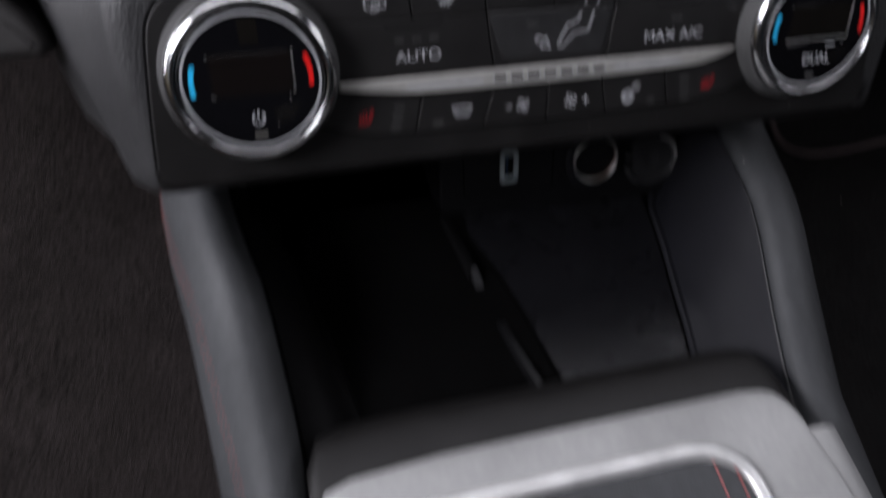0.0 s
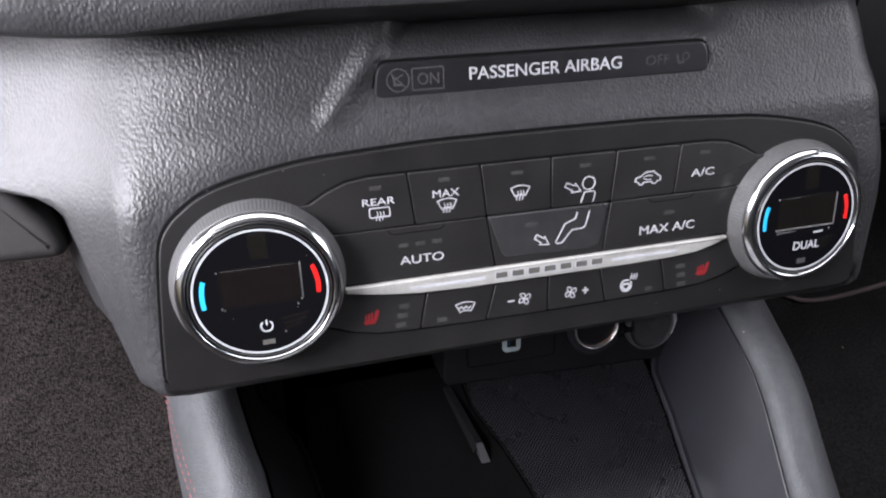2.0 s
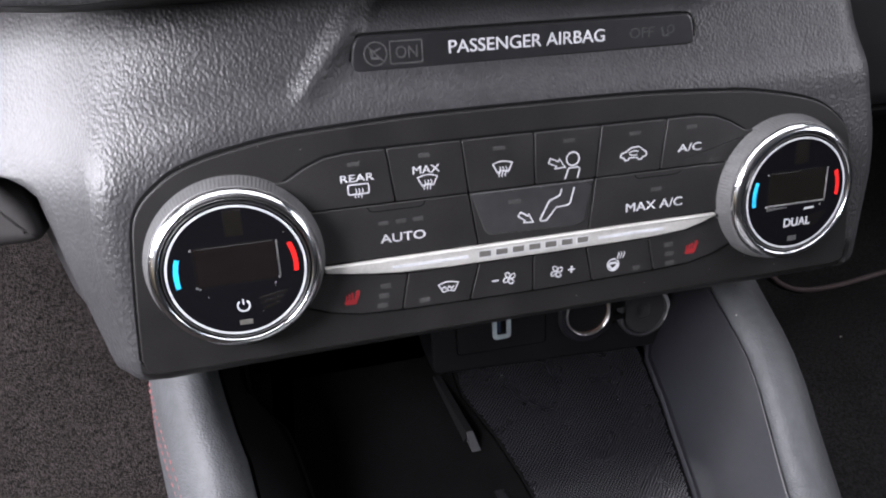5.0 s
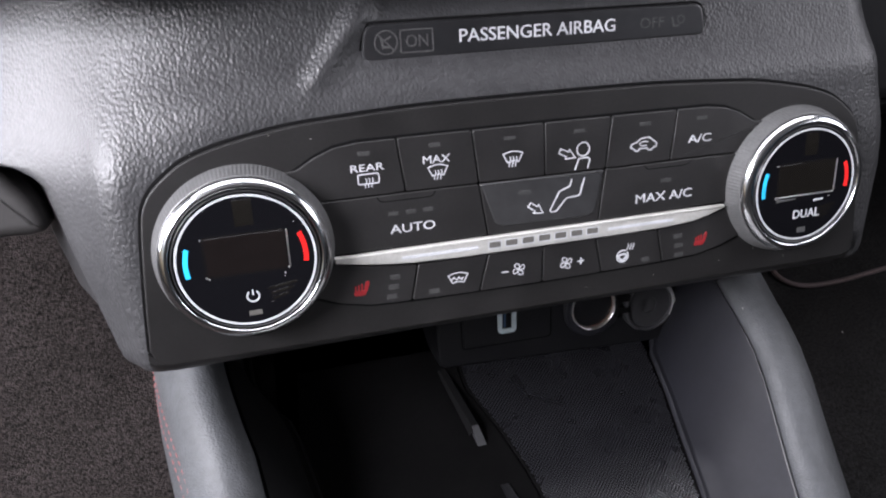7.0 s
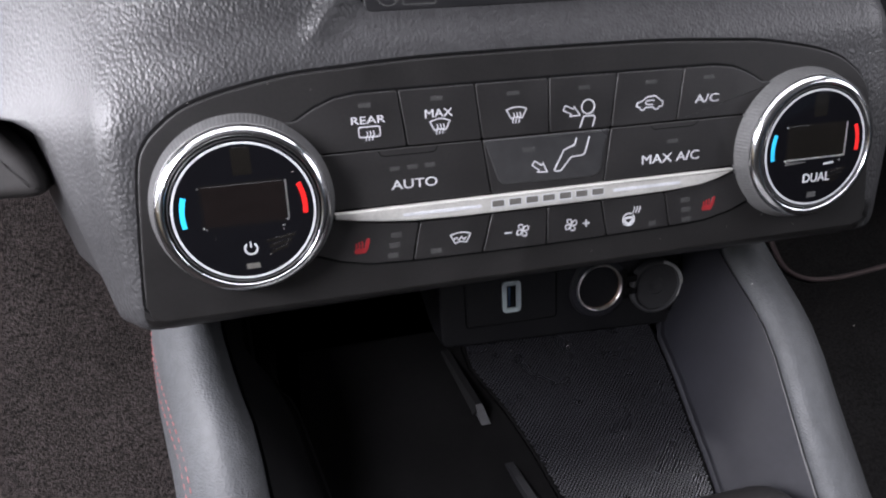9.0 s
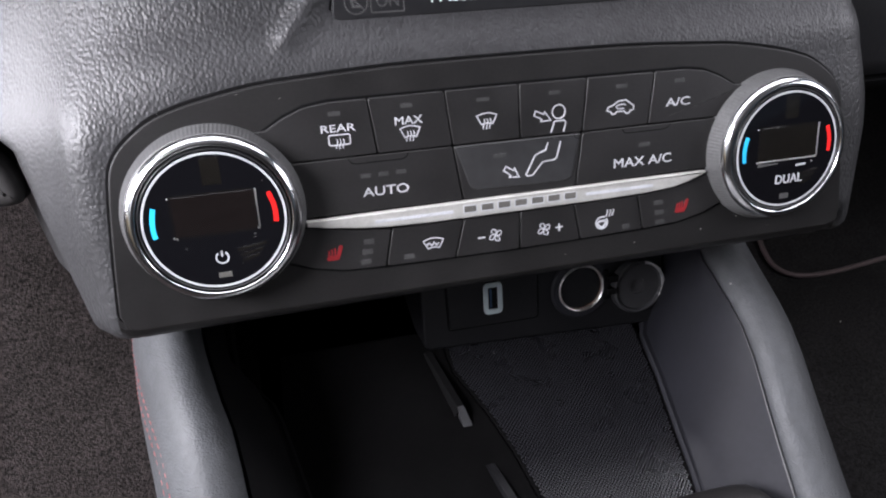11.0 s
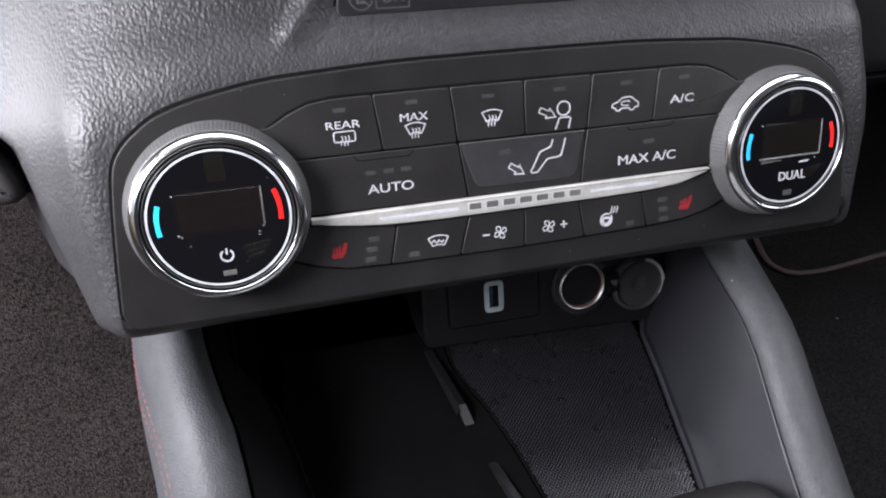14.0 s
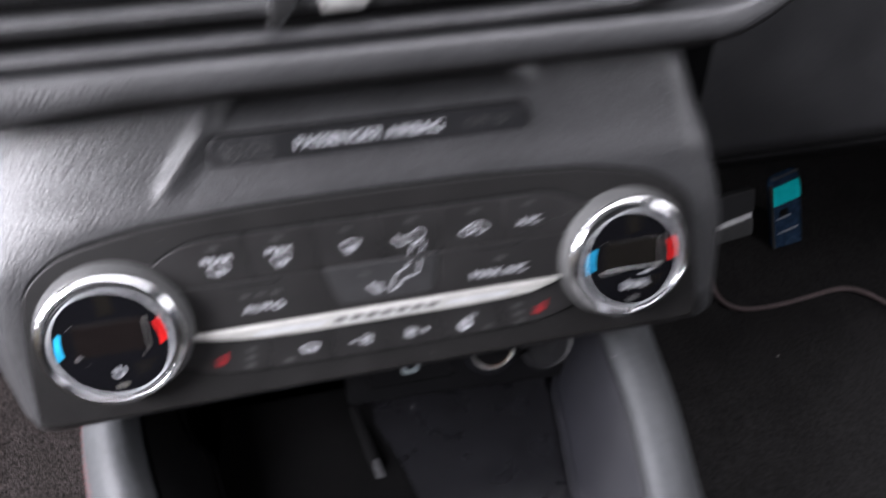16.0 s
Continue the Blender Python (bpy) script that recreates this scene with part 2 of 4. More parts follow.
def sheet(rows, closed=False, caps=False):
    """A grid over rows of points; closed: each row is a loop; caps: loops at both ends are filled."""
    n = len(rows[0])
    verts = [p for r in rows for p in r]
    faces = []
    for i in range(len(rows) - 1):
        for j in range(n if closed else n - 1):
            k = (j + 1) % n
            faces.append([i * n + j, i * n + k, (i + 1) * n + k, (i + 1) * n + j])
    if caps:
        faces += [list(range(n)), [(len(rows) - 1) * n + j for j in range(n)]]
    return verts, faces


def lathe(profile, n, cx=0.0, cy=0.0, wave=0.0, cap=False):
    """Profile of (radius, z) turned about the z axis at cx, cy; wave: ribs that alternate in radius."""
    rows = []
    for i in range(n):
        a = 2 * math.pi * i / n
        d = wave * (1 if (i // 2) % 2 else -1)
        rows.append([(cx + (r + (d if r > 0 else 0)) * math.cos(a), cy + (r + (d if r > 0 else 0)) * math.sin(a), z) for r, z in profile])
    verts, faces = sheet(rows + [rows[0]])
    if cap:
        m = len(profile)
        faces.append([i * m + m - 1 for i in range(n)])
    return verts, faces


def inset(poly, d):
    """The polygon (anticlockwise) with every side moved inwards by d."""
    out, n = [], len(poly)
    for i in range(n):
        (ax, ay), (bx, by), (cx, cy) = poly[i - 1], poly[i], poly[(i + 1) % n]
        e1, e2 = Vector((bx - ax, by - ay)).normalized(), Vector((cx - bx, cy - by)).normalized()
        n1, n2 = Vector((-e1.y, e1.x)), Vector((-e2.y, e2.x))
        b = n1 + n2
        b = b / max(0.35, b.length_squared) * 2
        out.append((bx + b.x * d, by + b.y * d))
    return out


def area(poly):
    return sum(poly[i - 1][0] * poly[i][1] - poly[i][0] * poly[i - 1][1] for i in range(len(poly)))


def soften(poly, r, n=4):
    """Rounds the corners of a polygon by cutting them with short arcs of about radius r."""
    out, c = [], len(poly)
    for i in range(c):
        a, b, d = Vector(poly[i - 1]), Vector(poly[i]), Vector(poly[(i + 1) % c])
        if (b - a).normalized().dot((d - b).normalized()) > 0.93:
            out.append(tuple(b))
            continue
        p, q = b + (a - b).normalized() * min(r, (a - b).length * 0.45), b + (d - b).normalized() * min(r, (d - b).length * 0.45)
        for k in range(n + 1):
            t = k / n
            out.append(tuple(p * (1 - t) ** 2 + b * 2 * t * (1 - t) + q * t * t))
    return out


def slab(poly, z0, z1, bevel=0.4, steps=2):
    """A plate over a polygon, from z0 up to z1, with a rounded upper edge."""
    if area(poly) < 0:
        poly = poly[::-1]
    rows = [[(x, y, z0) for x, y in poly]]
    for k in range(steps + 1):
        a = math.pi / 2 * k / steps
        rows.append([(x, y, z1 - bevel * (1 - math.sin(a))) for x, y in inset(poly, bevel * (1 - math.cos(a)))])
    rows.append([(x, y, z1) for x, y in inset(poly, bevel * 1.25)])
    verts, faces = sheet(rows, closed=True, caps=True)
    return verts, faces


def stroke(points, w, z, closed=False, h=0.12):
    """A flat raised line of width w along points."""
    pts = [Vector(p) for p in points]
    n = len(pts)
    left, right = [], []
    for i, p in enumerate(pts):
        a = pts[i - 1] if (i or closed) else None
        b = pts[(i + 1) % n] if (i < n - 1 or closed) else None
        d1 = (p - a).normalized() if a is not None else None
        d2 = (b - p).normalized() if b is not None else None
        d1, d2 = d1 or d2, d2 or d1
        n1, n2 = Vector((-d1.y, d1.x)), Vector((-d2.y, d2.x))
        m = n1 + n2
        m = m / max(0.5, m.length_squared) * 2
        left.append(p + m * w / 2)
        right.append(p - m * w / 2)
    rows = [[(q.x, q.y, z - 0.3) for q in left], [(q.x, q.y, z + h) for q in left], [(q.x, q.y, z + h) for q in right], [(q.x, q.y, z - 0.3) for q in right]]
    if closed:
        rows = [r + [r[0]] for r in rows]
    return sheet(rows)


def arc(cx, cy, r, a0, a1, n=24, ry=None):
    return [(cx + r * math.cos(radians(a0 + (a1 - a0) * i / n)), cy + (ry or r) * math.sin(radians(a0 + (a1 - a0) * i / n))) for i in range(n + 1)]


def band(cx, cy, r0, r1, a0, a1, z, h=0.12, n=32):
    return slab(arc(cx, cy, r1, a0, a1, n) + arc(cx, cy, r0, a1, a0, n), z - 0.2, z + h, 0.03, 1)


def box2(u0, u1, v0, v1):
    return [(u0, v0), (u1, v0), (u1, v1), (u0, v1)]


def plain_lettering(words, u0, u1, v0, v1, z, h=0.12, bold=0.0):
    """Flat raised letters that fill the given box, in the built-in font."""
    cu = bpy.data.curves.new("lettering", "FONT")
    cu.body, cu.resolution_u, cu.offset, cu.extrude = words, 4, bold, 0.01
    ob = bpy.data.objects.new("lettering", cu)
    scene.collection.objects.link(ob)
    bpy.context.view_layer.update()
    me = ob.evaluated_get(bpy.context.evaluated_depsgraph_get()).to_mesh()
    vs = [v.co.copy() for v in me.vertices]
    fs = [list(p.vertices) for p in me.polygons]
    bpy.data.objects.remove(ob)
    xs, ys = [v.x for v in vs], [v.y for v in vs]
    sx, sy = (u1 - u0) / (max(xs) - min(xs)), (v1 - v0) / (max(ys) - min(ys))
    return [(u0 + (v.x - min(xs)) * sx, v0 + (v.y - min(ys)) * sy, z + (h if v.z > 0 else -0.1)) for v in vs], fs


def lettering(words, u0, u1, v0, v1, z, h=0.12, bold=0.008):
    """Letters drawn twice, a little apart, for a heavier line."""
    d = bold * (v1 - v0) * 2.2
    if d <= 0:
        return plain_lettering(words, u0, u1, v0, v1, z, h)
    return joined(plain_lettering(words, u0, u1 - d, v0, v1 - d * 0.6, z, h), plain_lettering(words, u0 + d, u1, v0 + d * 0.6, v1, z, h + 0.03))


def smooth(a, b, x):
    t = min(1.0, max(0.0, (x - a) / (b - a)))
    return t * t * (3 - 2 * t)


def table(x, xs, ys):
    return float(np.interp(x, xs, ys))


TILT = 28.0
PANEL = pose(0, 0, 0.5, 90 - TILT, 0, 0)


def at(u, v, z):
    """Place in the world of a point of the panel's own frame, in millimetres."""
    return PANEL @ Vector((u / 1000, v / 1000, z / 1000))


# ---- dashboard ----
dash = thing("dashboard", PANEL, "dark grey dashboard centre in leather-grained plastic", "dashboard")

EDGE_V = [-60, -46, -30, 0, 20, 45, 70, 110]
EDGE_U = [-156, -159, -160, -162, -162, -160, -158, -156]
WIDE_V = [-60, -46, -20, 10, 26, 31, 36, 44, 60, 110]
WIDE_U = [4, 7, 13, 19, 23, 34, 70, 110, 130, 140]


def face_z(v):
    """How far the dashboard's front lies from the dials' plane at a height v."""
    return table(v, [-60, 40, 46, 52, 60, 66, 76, 90, 112], [-13.5, -13.2, -12.8, -14.6, -18.4, -20.4, -22.2, -26, -33])


def calm_z(v):
    """The same without the fold, for the outer part and the side wall."""
    return sum(face_z(v + d) for d in range(-20, 21, 4)) / 11


def scoop(u, v):
    """The hollow round the airbag lamp, which deepens under the ledge."""
    left = -85 + (v - 59.5) * 0.84
    right = 101 - (v - 60) * 0.95
    deep = smooth(left, left + 13, u) * (1 - smooth(right - 9, right + 12, u))
    inside = smooth(left + 2, left + 14, u) * (1 - smooth(right - 5, right + 12, u)) * smooth(52, 66, v)
    ridge = smooth(left - 4, left + 1, u) * (1 - smooth(left + 1, left + 13, u)) * smooth(53, 61, v) * smooth(90, 79, v) * 3.6
    return inside * 0.5 + deep * 15 * smooth(77, 96, v) - ridge


TURN_U = [60, 99, 118, 133, 142, 150, 156, 162, 168, 176, 186, 200, 225, 320]
TURN_SLOPE = [0.0, 0.04, 0.11, 0.20, 0.30, 0.45, 0.62, 0.85, 0.95, 0.85, 0.72, 0.63, 0.58, 0.55]
TURN = [0.0]
for q in range(61, 321):
    TURN.append(TURN[-1] + table(q - 0.5, TURN_U, TURN_SLOPE))


def rounded(u):
    """How far the upper front has curved back at u: a wide rounding that runs out into the dashboard's wing."""
    return table(-u, [q for q in range(60, 321)], TURN)


def tight(u, ue):
    """The same low down, where the edge at ue is tight and the side wall steep."""
    s = ue - u - 1.2
    if s > 0:
        return 4.4 + 17 * (1 - math.exp(-s / 14)) + 0.48 * s
    return table(-u, [-ue - 9, -ue - 6, -ue - 2.2, -ue + 0.5, -ue + 1.2], [0, 0.3, 1.3, 3.6, 4.4])


def dash_row(v):
    ue, w, z = table(v, EDGE_V, EDGE_U), table(v, WIDE_V, WIDE_U), calm_z(v)
    k = smooth(24, 74, v)

    def back(u):
        return tight(u, ue) * (1 - k) + rounded(u) * k

    drop = back(ue - w)
    row = [(ue - w - 30, v, z - drop - 90), (ue - w - 7, v, z - drop - 34), (ue - w - 2.5, v, z - drop - 9), (ue - w, v, z - drop - 1)]
    for t in (0.9, 0.75, 0.6, 0.52, 0.46, 0.40, 0.34, 0.29, 0.24, 0.20, 0.16, 0.13, 0.10, 0.07, 0.05, 0.02):
        u = ue - w * t - 1.2
        row.append((u, v, z - back(u)))
    row += [(u, v, z - back(u)) for u in (ue - 0.5, ue + 2.2, ue + 6)]
    for i in range(141):
        u = ue + 9 + (-2 * ue - 21) * i / 140
        c = smooth(-118, -156, u)
        row.append((u, v, face_z(v) * (1 - c) + z * c - back(u) - scoop(u, v) - 14 * (1 - smooth(-39, -34, v)) * (1 - smooth(147, 152, abs(u)))))
    z = face_z(v)
    er = -ue - 6 + 8 * smooth(60, 0, v) - 6 * smooth(50, 100, v)
    row += [(er, v, z - 0.8), (er + 5, v, z - 3), (er + 9, v, z - 7), (er + 12, v, z - 13), (er + 14, v, z - 22), (er + 16, v, z - 60), (er + 18, v, z - 130)]
    return row


vs = [-39, -34, -30, -20, -10, 0, 10, 18, 24, 28, 31, 33, 36, 40, 44, 48, 52, 55, 58, 61, 64, 67, 70, 73, 76, 79, 82, 85, 88, 91, 94, 98]
bottom = [[(p[0] * 0.975, -48.6, p[2] - 18) for p in dash_row(-44)], [(p[0] * 0.980, -48.4, p[2] - 12) for p in dash_row(-44)], [(p[0] * 0.988, -47.4, p[2] - 6.5) for p in dash_row(-44)], [(p[0] * 0.995, -45.4, p[2] - 2.6) for p in dash_row(-44)], [(p[0] * 0.999, -42.8, p[2] - 0.8) for p in dash_row(-42)]]
part("fascia", mm(sheet(bottom + [dash_row(v) for v in vs])), FASCIA, dash, sharp=60)

# ledge over the lamp strip, and the vent with its slats above
def sweep(u):
    """The dashboard draws back on its way to the door."""
    return 110 * smooth(-185, -330, u)


def along(us, profile, bend=None):
    return sheet([[(u, v + (bend(u) if bend else 0), z - sweep(u)) for v, z in profile] for u in us], closed=True, caps=True)


def lift(u):
    return 18 * smooth(155, 208, u) ** 1.5 + 7 * smooth(-140, -210, u)


US = [-330, -300, -280, -260, -240, -220, -205, -190, -170, -150, -130, -90, -40, 0, 40, 90, 130, 150, 160, 170, 180, 190, 198, 204]
def nose(u, v):
    """The front edge hangs lower towards the outer side."""
    return v + lift(u) - (2.5 + 7.5 * smooth(-80, -190, u)) * smooth(90, 99, v) * smooth(106, 101, v)


def ledge_rows(profile):
    return sheet([[(u, nose(u, v), z - sweep(u)) for v, z in profile] for u in US], closed=True, caps=True)


part("ledge", mm(ledge_rows([(99, -60), (99, -4.2), (101, -2.6), (105, -3), (107.5, -5), (108.6, -9), (109, -60)])), FASCIA, dash, "grained grey ledge with a rounded front edge", 50)
# Underside in the darker bezel material: shade under the ledge, as colour.
part("ledge_underside", mm(ledge_rows([(84, -72), (87, -44), (90, -27), (93.5, -14), (96.5, -7), (98.9, -4.6), (98.9, -60)])), BEZEL_AND_SHADE, dash, "smooth underside of the ledge, shade put into its colour", 50)
VENT = [-330, -300, -280, -260, -240, -220, -205, -190, -130, -60, 0, 60, 120, 150]
part("vent_backing", mm(along([-330, -265, -200, 175], [(108, -70), (108, -58), (170, -68), (170, -80)])), BLACK, dash)
for k in range(3):
    v = 113.4 + 12.8 * k
    part("vent_slat", mm(along(VENT, [(v - 3.4, -50), (v - 3.9, -14), (v - 2.6, -9.5), (v, -8), (v + 2.8, -9.5), (v + 4.0, -14), (v + 3.6, -50)], lambda u: 10 * smooth(110, 160, u))), FASCIA, dash, "grey horizontal vent slat")
part("vent_tab", mm(slab([(-33, 118), (-28, 117), (-19, 127), (-12, 132), (-30, 132)], -14, -5, 1.5)), CHROME, dash, "bright metal vent tab")
part("vent_tab", mm(slab([(-10, 122), (6, 122), (10, 128), (-12, 128)], -14, -6, 1.5)), SATIN, dash, "bright metal vent tab")

# passenger airbag lamp strip
strip = part("airbag_lamp_strip", mm(slab(soften([(-66.5, 62.8), (75.2, 63.4), (73, 75.6), (-64.6, 75.6)], 4.0), -28, -19.6, 0.7)), STRIP, dash, "glossy dark lamp strip with white lettering")
part("strip_gap", mm(slab(soften([(-67.6, 61.8), (76.4, 62.4), (74, 76.6), (-65.6, 76.6)], 4.4), -30, -20.9, 0.2)), BLACK, dash)
part("lettering", mm(lettering("PASSENGER AIRBAG", -29.2, 34.6, 67.2, 72.0, -19.6)), WHITE, strip, "white capital letters")
part("lettering", mm(lettering("ON", -49.5, -41.2, 66.8, 71.2, -19.6, bold=0.0)), GREYPRINT, strip, "dim grey letters")
part("lettering_frame", mm(stroke(soften(box2(-51.6, -39.4, 65.0, 73.0), 0.6), 0.5, -19.6, True)), GREYPRINT, strip)
part("lettering", mm(lettering("OFF", 45.5, 56, 67.4, 71.4, -19.6, bold=-0.01)), LAMP, strip, "barely visible grey letters")
part("seat_icon", mm(joined(stroke(arc(-57, 69, 4.2, 0, 345), 0.5, -19.6, True), stroke([(-60, 72), (-54, 66)], 0.5, -19.6), stroke([(-58.8, 71), (-58.2, 67.4), (-55.4, 67.4)], 0.9, -19.6), stroke([(-57.5, 69.8), (-55, 71)], 0.6, -19.6))), GREYPRINT, strip)
part("seat_icon", mm(joined(stroke([(59.5, 71), (60.5, 67.6), (63, 67.6)], 0.8, -19.6), stroke(arc(63.6, 70, 1.5, 0, 330), 0.4, -19.6, True))), LAMP, strip)

# the dashboard's lower edge on the far side
far_dash = thing("lower_dash", pose(0, 0, 0), "dark grey lower dashboard panel over the footwell", "dashboard")
part("lower_panel", sheet([[(x, y, z) for y, z in ((0.30, 0.468), (0.104, 0.456), (0.0985, 0.459), (0.098, 0.47), (0.110, 0.55), (0.135, 0.66), (0.30, 0.66))] for x in (0.200, 0.30, 0.45, 0.60, 0.749)], closed=True, caps=True), LOWDASH, far_dash, "", 60)
part("lower_edge", sheet([[(x, y, z) for y, z in ((0.30, 0.454), (0.125, 0.4398), (0.110, 0.4393), (0.103, 0.4428), (0.0985, 0.450), (0.0982, 0.4545), (0.102, 0.4556), (0.30, 0.467))] for x in (0.200, 0.30, 0.45, 0.60, 0.749)], closed=True, caps=True), BLACK, far_dash, "rounded lower edge trim", 60)

# knee panel under the dashboard, beside the centre
knee = thing("knee_panel", PANEL, "dark grey moulded panel under the dashboard", "panel")
part("panel_face", mm(slab(soften([(-420, -2), (-196, -6), (-199, 8), (-212, 26), (-236, 40), (-420, 44)], 8), -120, -84, 5, 4)), KNEE, knee)
part("panel_rim", mm(slab(soften([(-420, 10), (-187, -4), (-187, 40), (-420, 60)], 6), -130, -100, 6, 3)), BLACK, knee)

# ---- climate control panel ----
panel = thing("climate_control_panel", PANEL, "black climate control panel with two chrome-ringed temperature dials", "control panel")

HALF = [(156.4, -34), (155.0, -18), (153.5, -4), (151.8, 10), (150.0, 19), (147, 24.5), (142.5, 29), (134.8, 34.4), (125.8, 37.8), (115, 40.4), (97.6, 43.4), (80, 44.7), (49.2, 46.2), (15, 46.5)]


def flowing(points, n=4):
    """A smooth line through the points (Catmull-Rom)."""
    p = [Vector(q) for q in points]
    p = [p[0] * 2 - p[1]] + p + [p[-1] * 2 - p[-2]]
    out = []
    for a, b, c, d in zip(p, p[1:], p[2:], p[3:]):
        for k in range(n):
            t = k / n
            out.append(tuple((b * 2 + (c - a) * t + (a * 2 - b * 5 + c * 4 - d) * t * t + (b * 3 - a - c * 3 + d) * t ** 3) / 2))
    return out + [tuple(p[-2])]


HALF = flowing(HALF)
OUT = [(-150, -41), (-153.5, -39)] + [(-a + 1.4, b) for a, b in HALF] + HALF[::-1] + [(154.5, -39), (150, -41)]
bezel = part("bezel", mm(slab(OUT, -18, -10.9, 0.6, 3)), BEZEL_AND_SHADE, panel, "matt black moulded bezel")
part("bezel_gap", mm(slab(inset(OUT[::-1], -1.3), -18, -12.9, 0.2)), BLACK, panel)
LIP = [(-38, -12), (-40.6, -11.4), (-43, -12.6), (-45.6, -16), (-47.4, -22), (-48.2, -32), (-48.2, -60), (-40, -60)]
part("lower_lip", mm(sheet([[(u, v + d, z) for v, z in LIP] for u, d in ((-156, 2.5), (-154, 0.8), (-148, 0), (-60, 0.6), (0, 0.9), (60, 0.6), (148, 0), (154, 0.8), (156, 2.5))], closed=True, caps=True)), BEZEL_AND_SHADE, panel)
well = part("button_well", mm(slab([(-97, 27.6), (-88.6, 32.6), (-81, 35.6), (-72.6, 36.8), (0, 37), (72.6, 36.8), (81, 35.6), (88.6, 32.6), (97, 27.6), (97, -22), (84, -26.8), (72.2, -29.4), (55.5, -30.3), (0, -30.9), (-55.5, -30.3), (-72.2, -29.4), (-84, -26.8), (-97, -22)], -16, -10.75, 0.1)), BLACK, panel)

FACE = -9.7
KX, KR = 116.0, 30.4


def knob_edge(side, v0, v1, n=1):
    """The end of a button that runs in under the knob, from height v0 to v1."""
    return [(side * (KX - math.sqrt(KR ** 2 - v ** 2)), v) for v in [v0 + (v1 - v0) * i / n for i in range(n + 1)]]


def button(poly, label, mat=BUTTON, top=FACE):
    if area(poly) < 0:
        poly = poly[::-1]
    return part("button", mm(slab(soften(inset(poly, 0.28), 1.0, 3), -13, top, 0.35, 3)), mat, panel, label)


def lamp(parent, u0, u1, v0, v1, top=FACE):
    part("indicator_lamp", mm(slab(soften(box2(u0, u1, v0, v1), 0.3, 2), top - 0.3, top + 0.06, 0.03, 1)), LAMP, parent)


def icon(parent, mat, *strokes):
    part("icon", mm(joined(*strokes)), mat, parent)


def letters(parent, words, *box):
    part("lettering", mm(lettering(words, *box)), WHITE, parent)


Z = FACE + 0.02


def heat_waves(cx, top, bottom, gap=1.5, n=3):
    return [stroke([(cx + (i - (n - 1) / 2) * gap + 0.35 * math.sin(t * 5.5), top + (bottom - top) * t) for t in [k / 8 for k in range(9)]], 0.36, Z) for i in range(n)]


def screen_icon(cx, cy, w=8.2, h=4.2):
    """Windscreen outline: wide curved top, narrower curved foot."""
    top = [(cx - w / 2 + w * i / 10, cy + h / 2 + 0.9 * math.sin(math.pi * i / 10)) for i in range(11)]
    foot = [(cx + w * 0.28 - w * 0.56 * i / 6, cy - h / 2 + 0.5 * math.sin(math.pi * i / 6)) for i in range(7)]
    return stroke(top + foot, 0.42, Z, True)


def arrow(x, y, tip_x, tip_y, w=2.0):
    a, b = Vector((x, y)), Vector((tip_x, tip_y))
    d = (b - a).normalized()
    n = Vector((-d.y, d.x))
    m = a + (b - a) * 0.5
    pts = [a + n * w * 0.5, m + n * w * 0.5, m + n * w, b, m - n * w, m - n * w * 0.5, a - n * w * 0.5]
    return stroke([tuple(p) for p in pts], 0.42, Z, True)


TOPL = [(-95.2, 28), (-88.4, 31.9), (-81, 34.8), (-72.6, 35.9), (-57.9, 36.1)]
b = button(TOPL + [(-55.4, 15.2)] + knob_edge(-1, 15.2, 27.6), "black button for the heated rear screen")
lamp(b, -72.4, -67.9, 30.7, 32.3)
letters(b, "REAR", -75.5, -63.0, 24.9, 27.6, FACE)
icon(b, WHITE, stroke(soften(box2(-73.0, -65.2, 20.1, 23.8), 0.8), 0.44, Z, True), *heat_waves(-69.0, 22.3, 18.7, 1.2))
b = button([(-57.9, 36.1), (-28.8, 36.2), (-26.5, 15.1), (-55.4, 15.2)], "black button for maximum defrost")
lamp(b, -45.7, -41.3, 31.2, 32.8)
letters(b, "MAX", -48.2, -37.6, 25.15, 28.1, FACE)
icon(b, WHITE, screen_icon(-42.6, 21.9, 7.7, 3.3), *heat_waves(-42.6, 22.5, 18.7, 1.2))
b = button([(-28.8, 36.2), (0.6, 36.2), (0.9, 15.0), (-26.5, 15.1)], "black button for the windscreen vents")
lamp(b, -16.2, -11.3, 30.8, 32.2)
icon(b, WHITE, screen_icon(-12.5, 23.7, 8.0, 3.4), *heat_waves(-12.5, 24.2, 20.2, 1.25))
b = button([(0.6, 36.2), (29.2, 36.1), (27.0, 14.9), (0.9, 15.0)], "black button for the face vents")
lamp(b, 12.9, 17.7, 30.7, 32.2)
icon(b, WHITE, stroke(arc(17.0, 24.0, 2.7, 0, 345), 0.5, Z, True), stroke([(13.6, 16.0), (15.2, 20.4), (19.2, 20.5), (20.0, 19.6), (19.0, 16.0)], 0.5, Z), arrow(7.0, 24.2, 13.6, 21.0))
b = button([(29.2, 36.1), (58.4, 36.0), (56.0, 15.0), (27.0, 14.9)], "black button for recirculated air")
lamp(b, 41.5, 46.5, 30.7, 32.2)
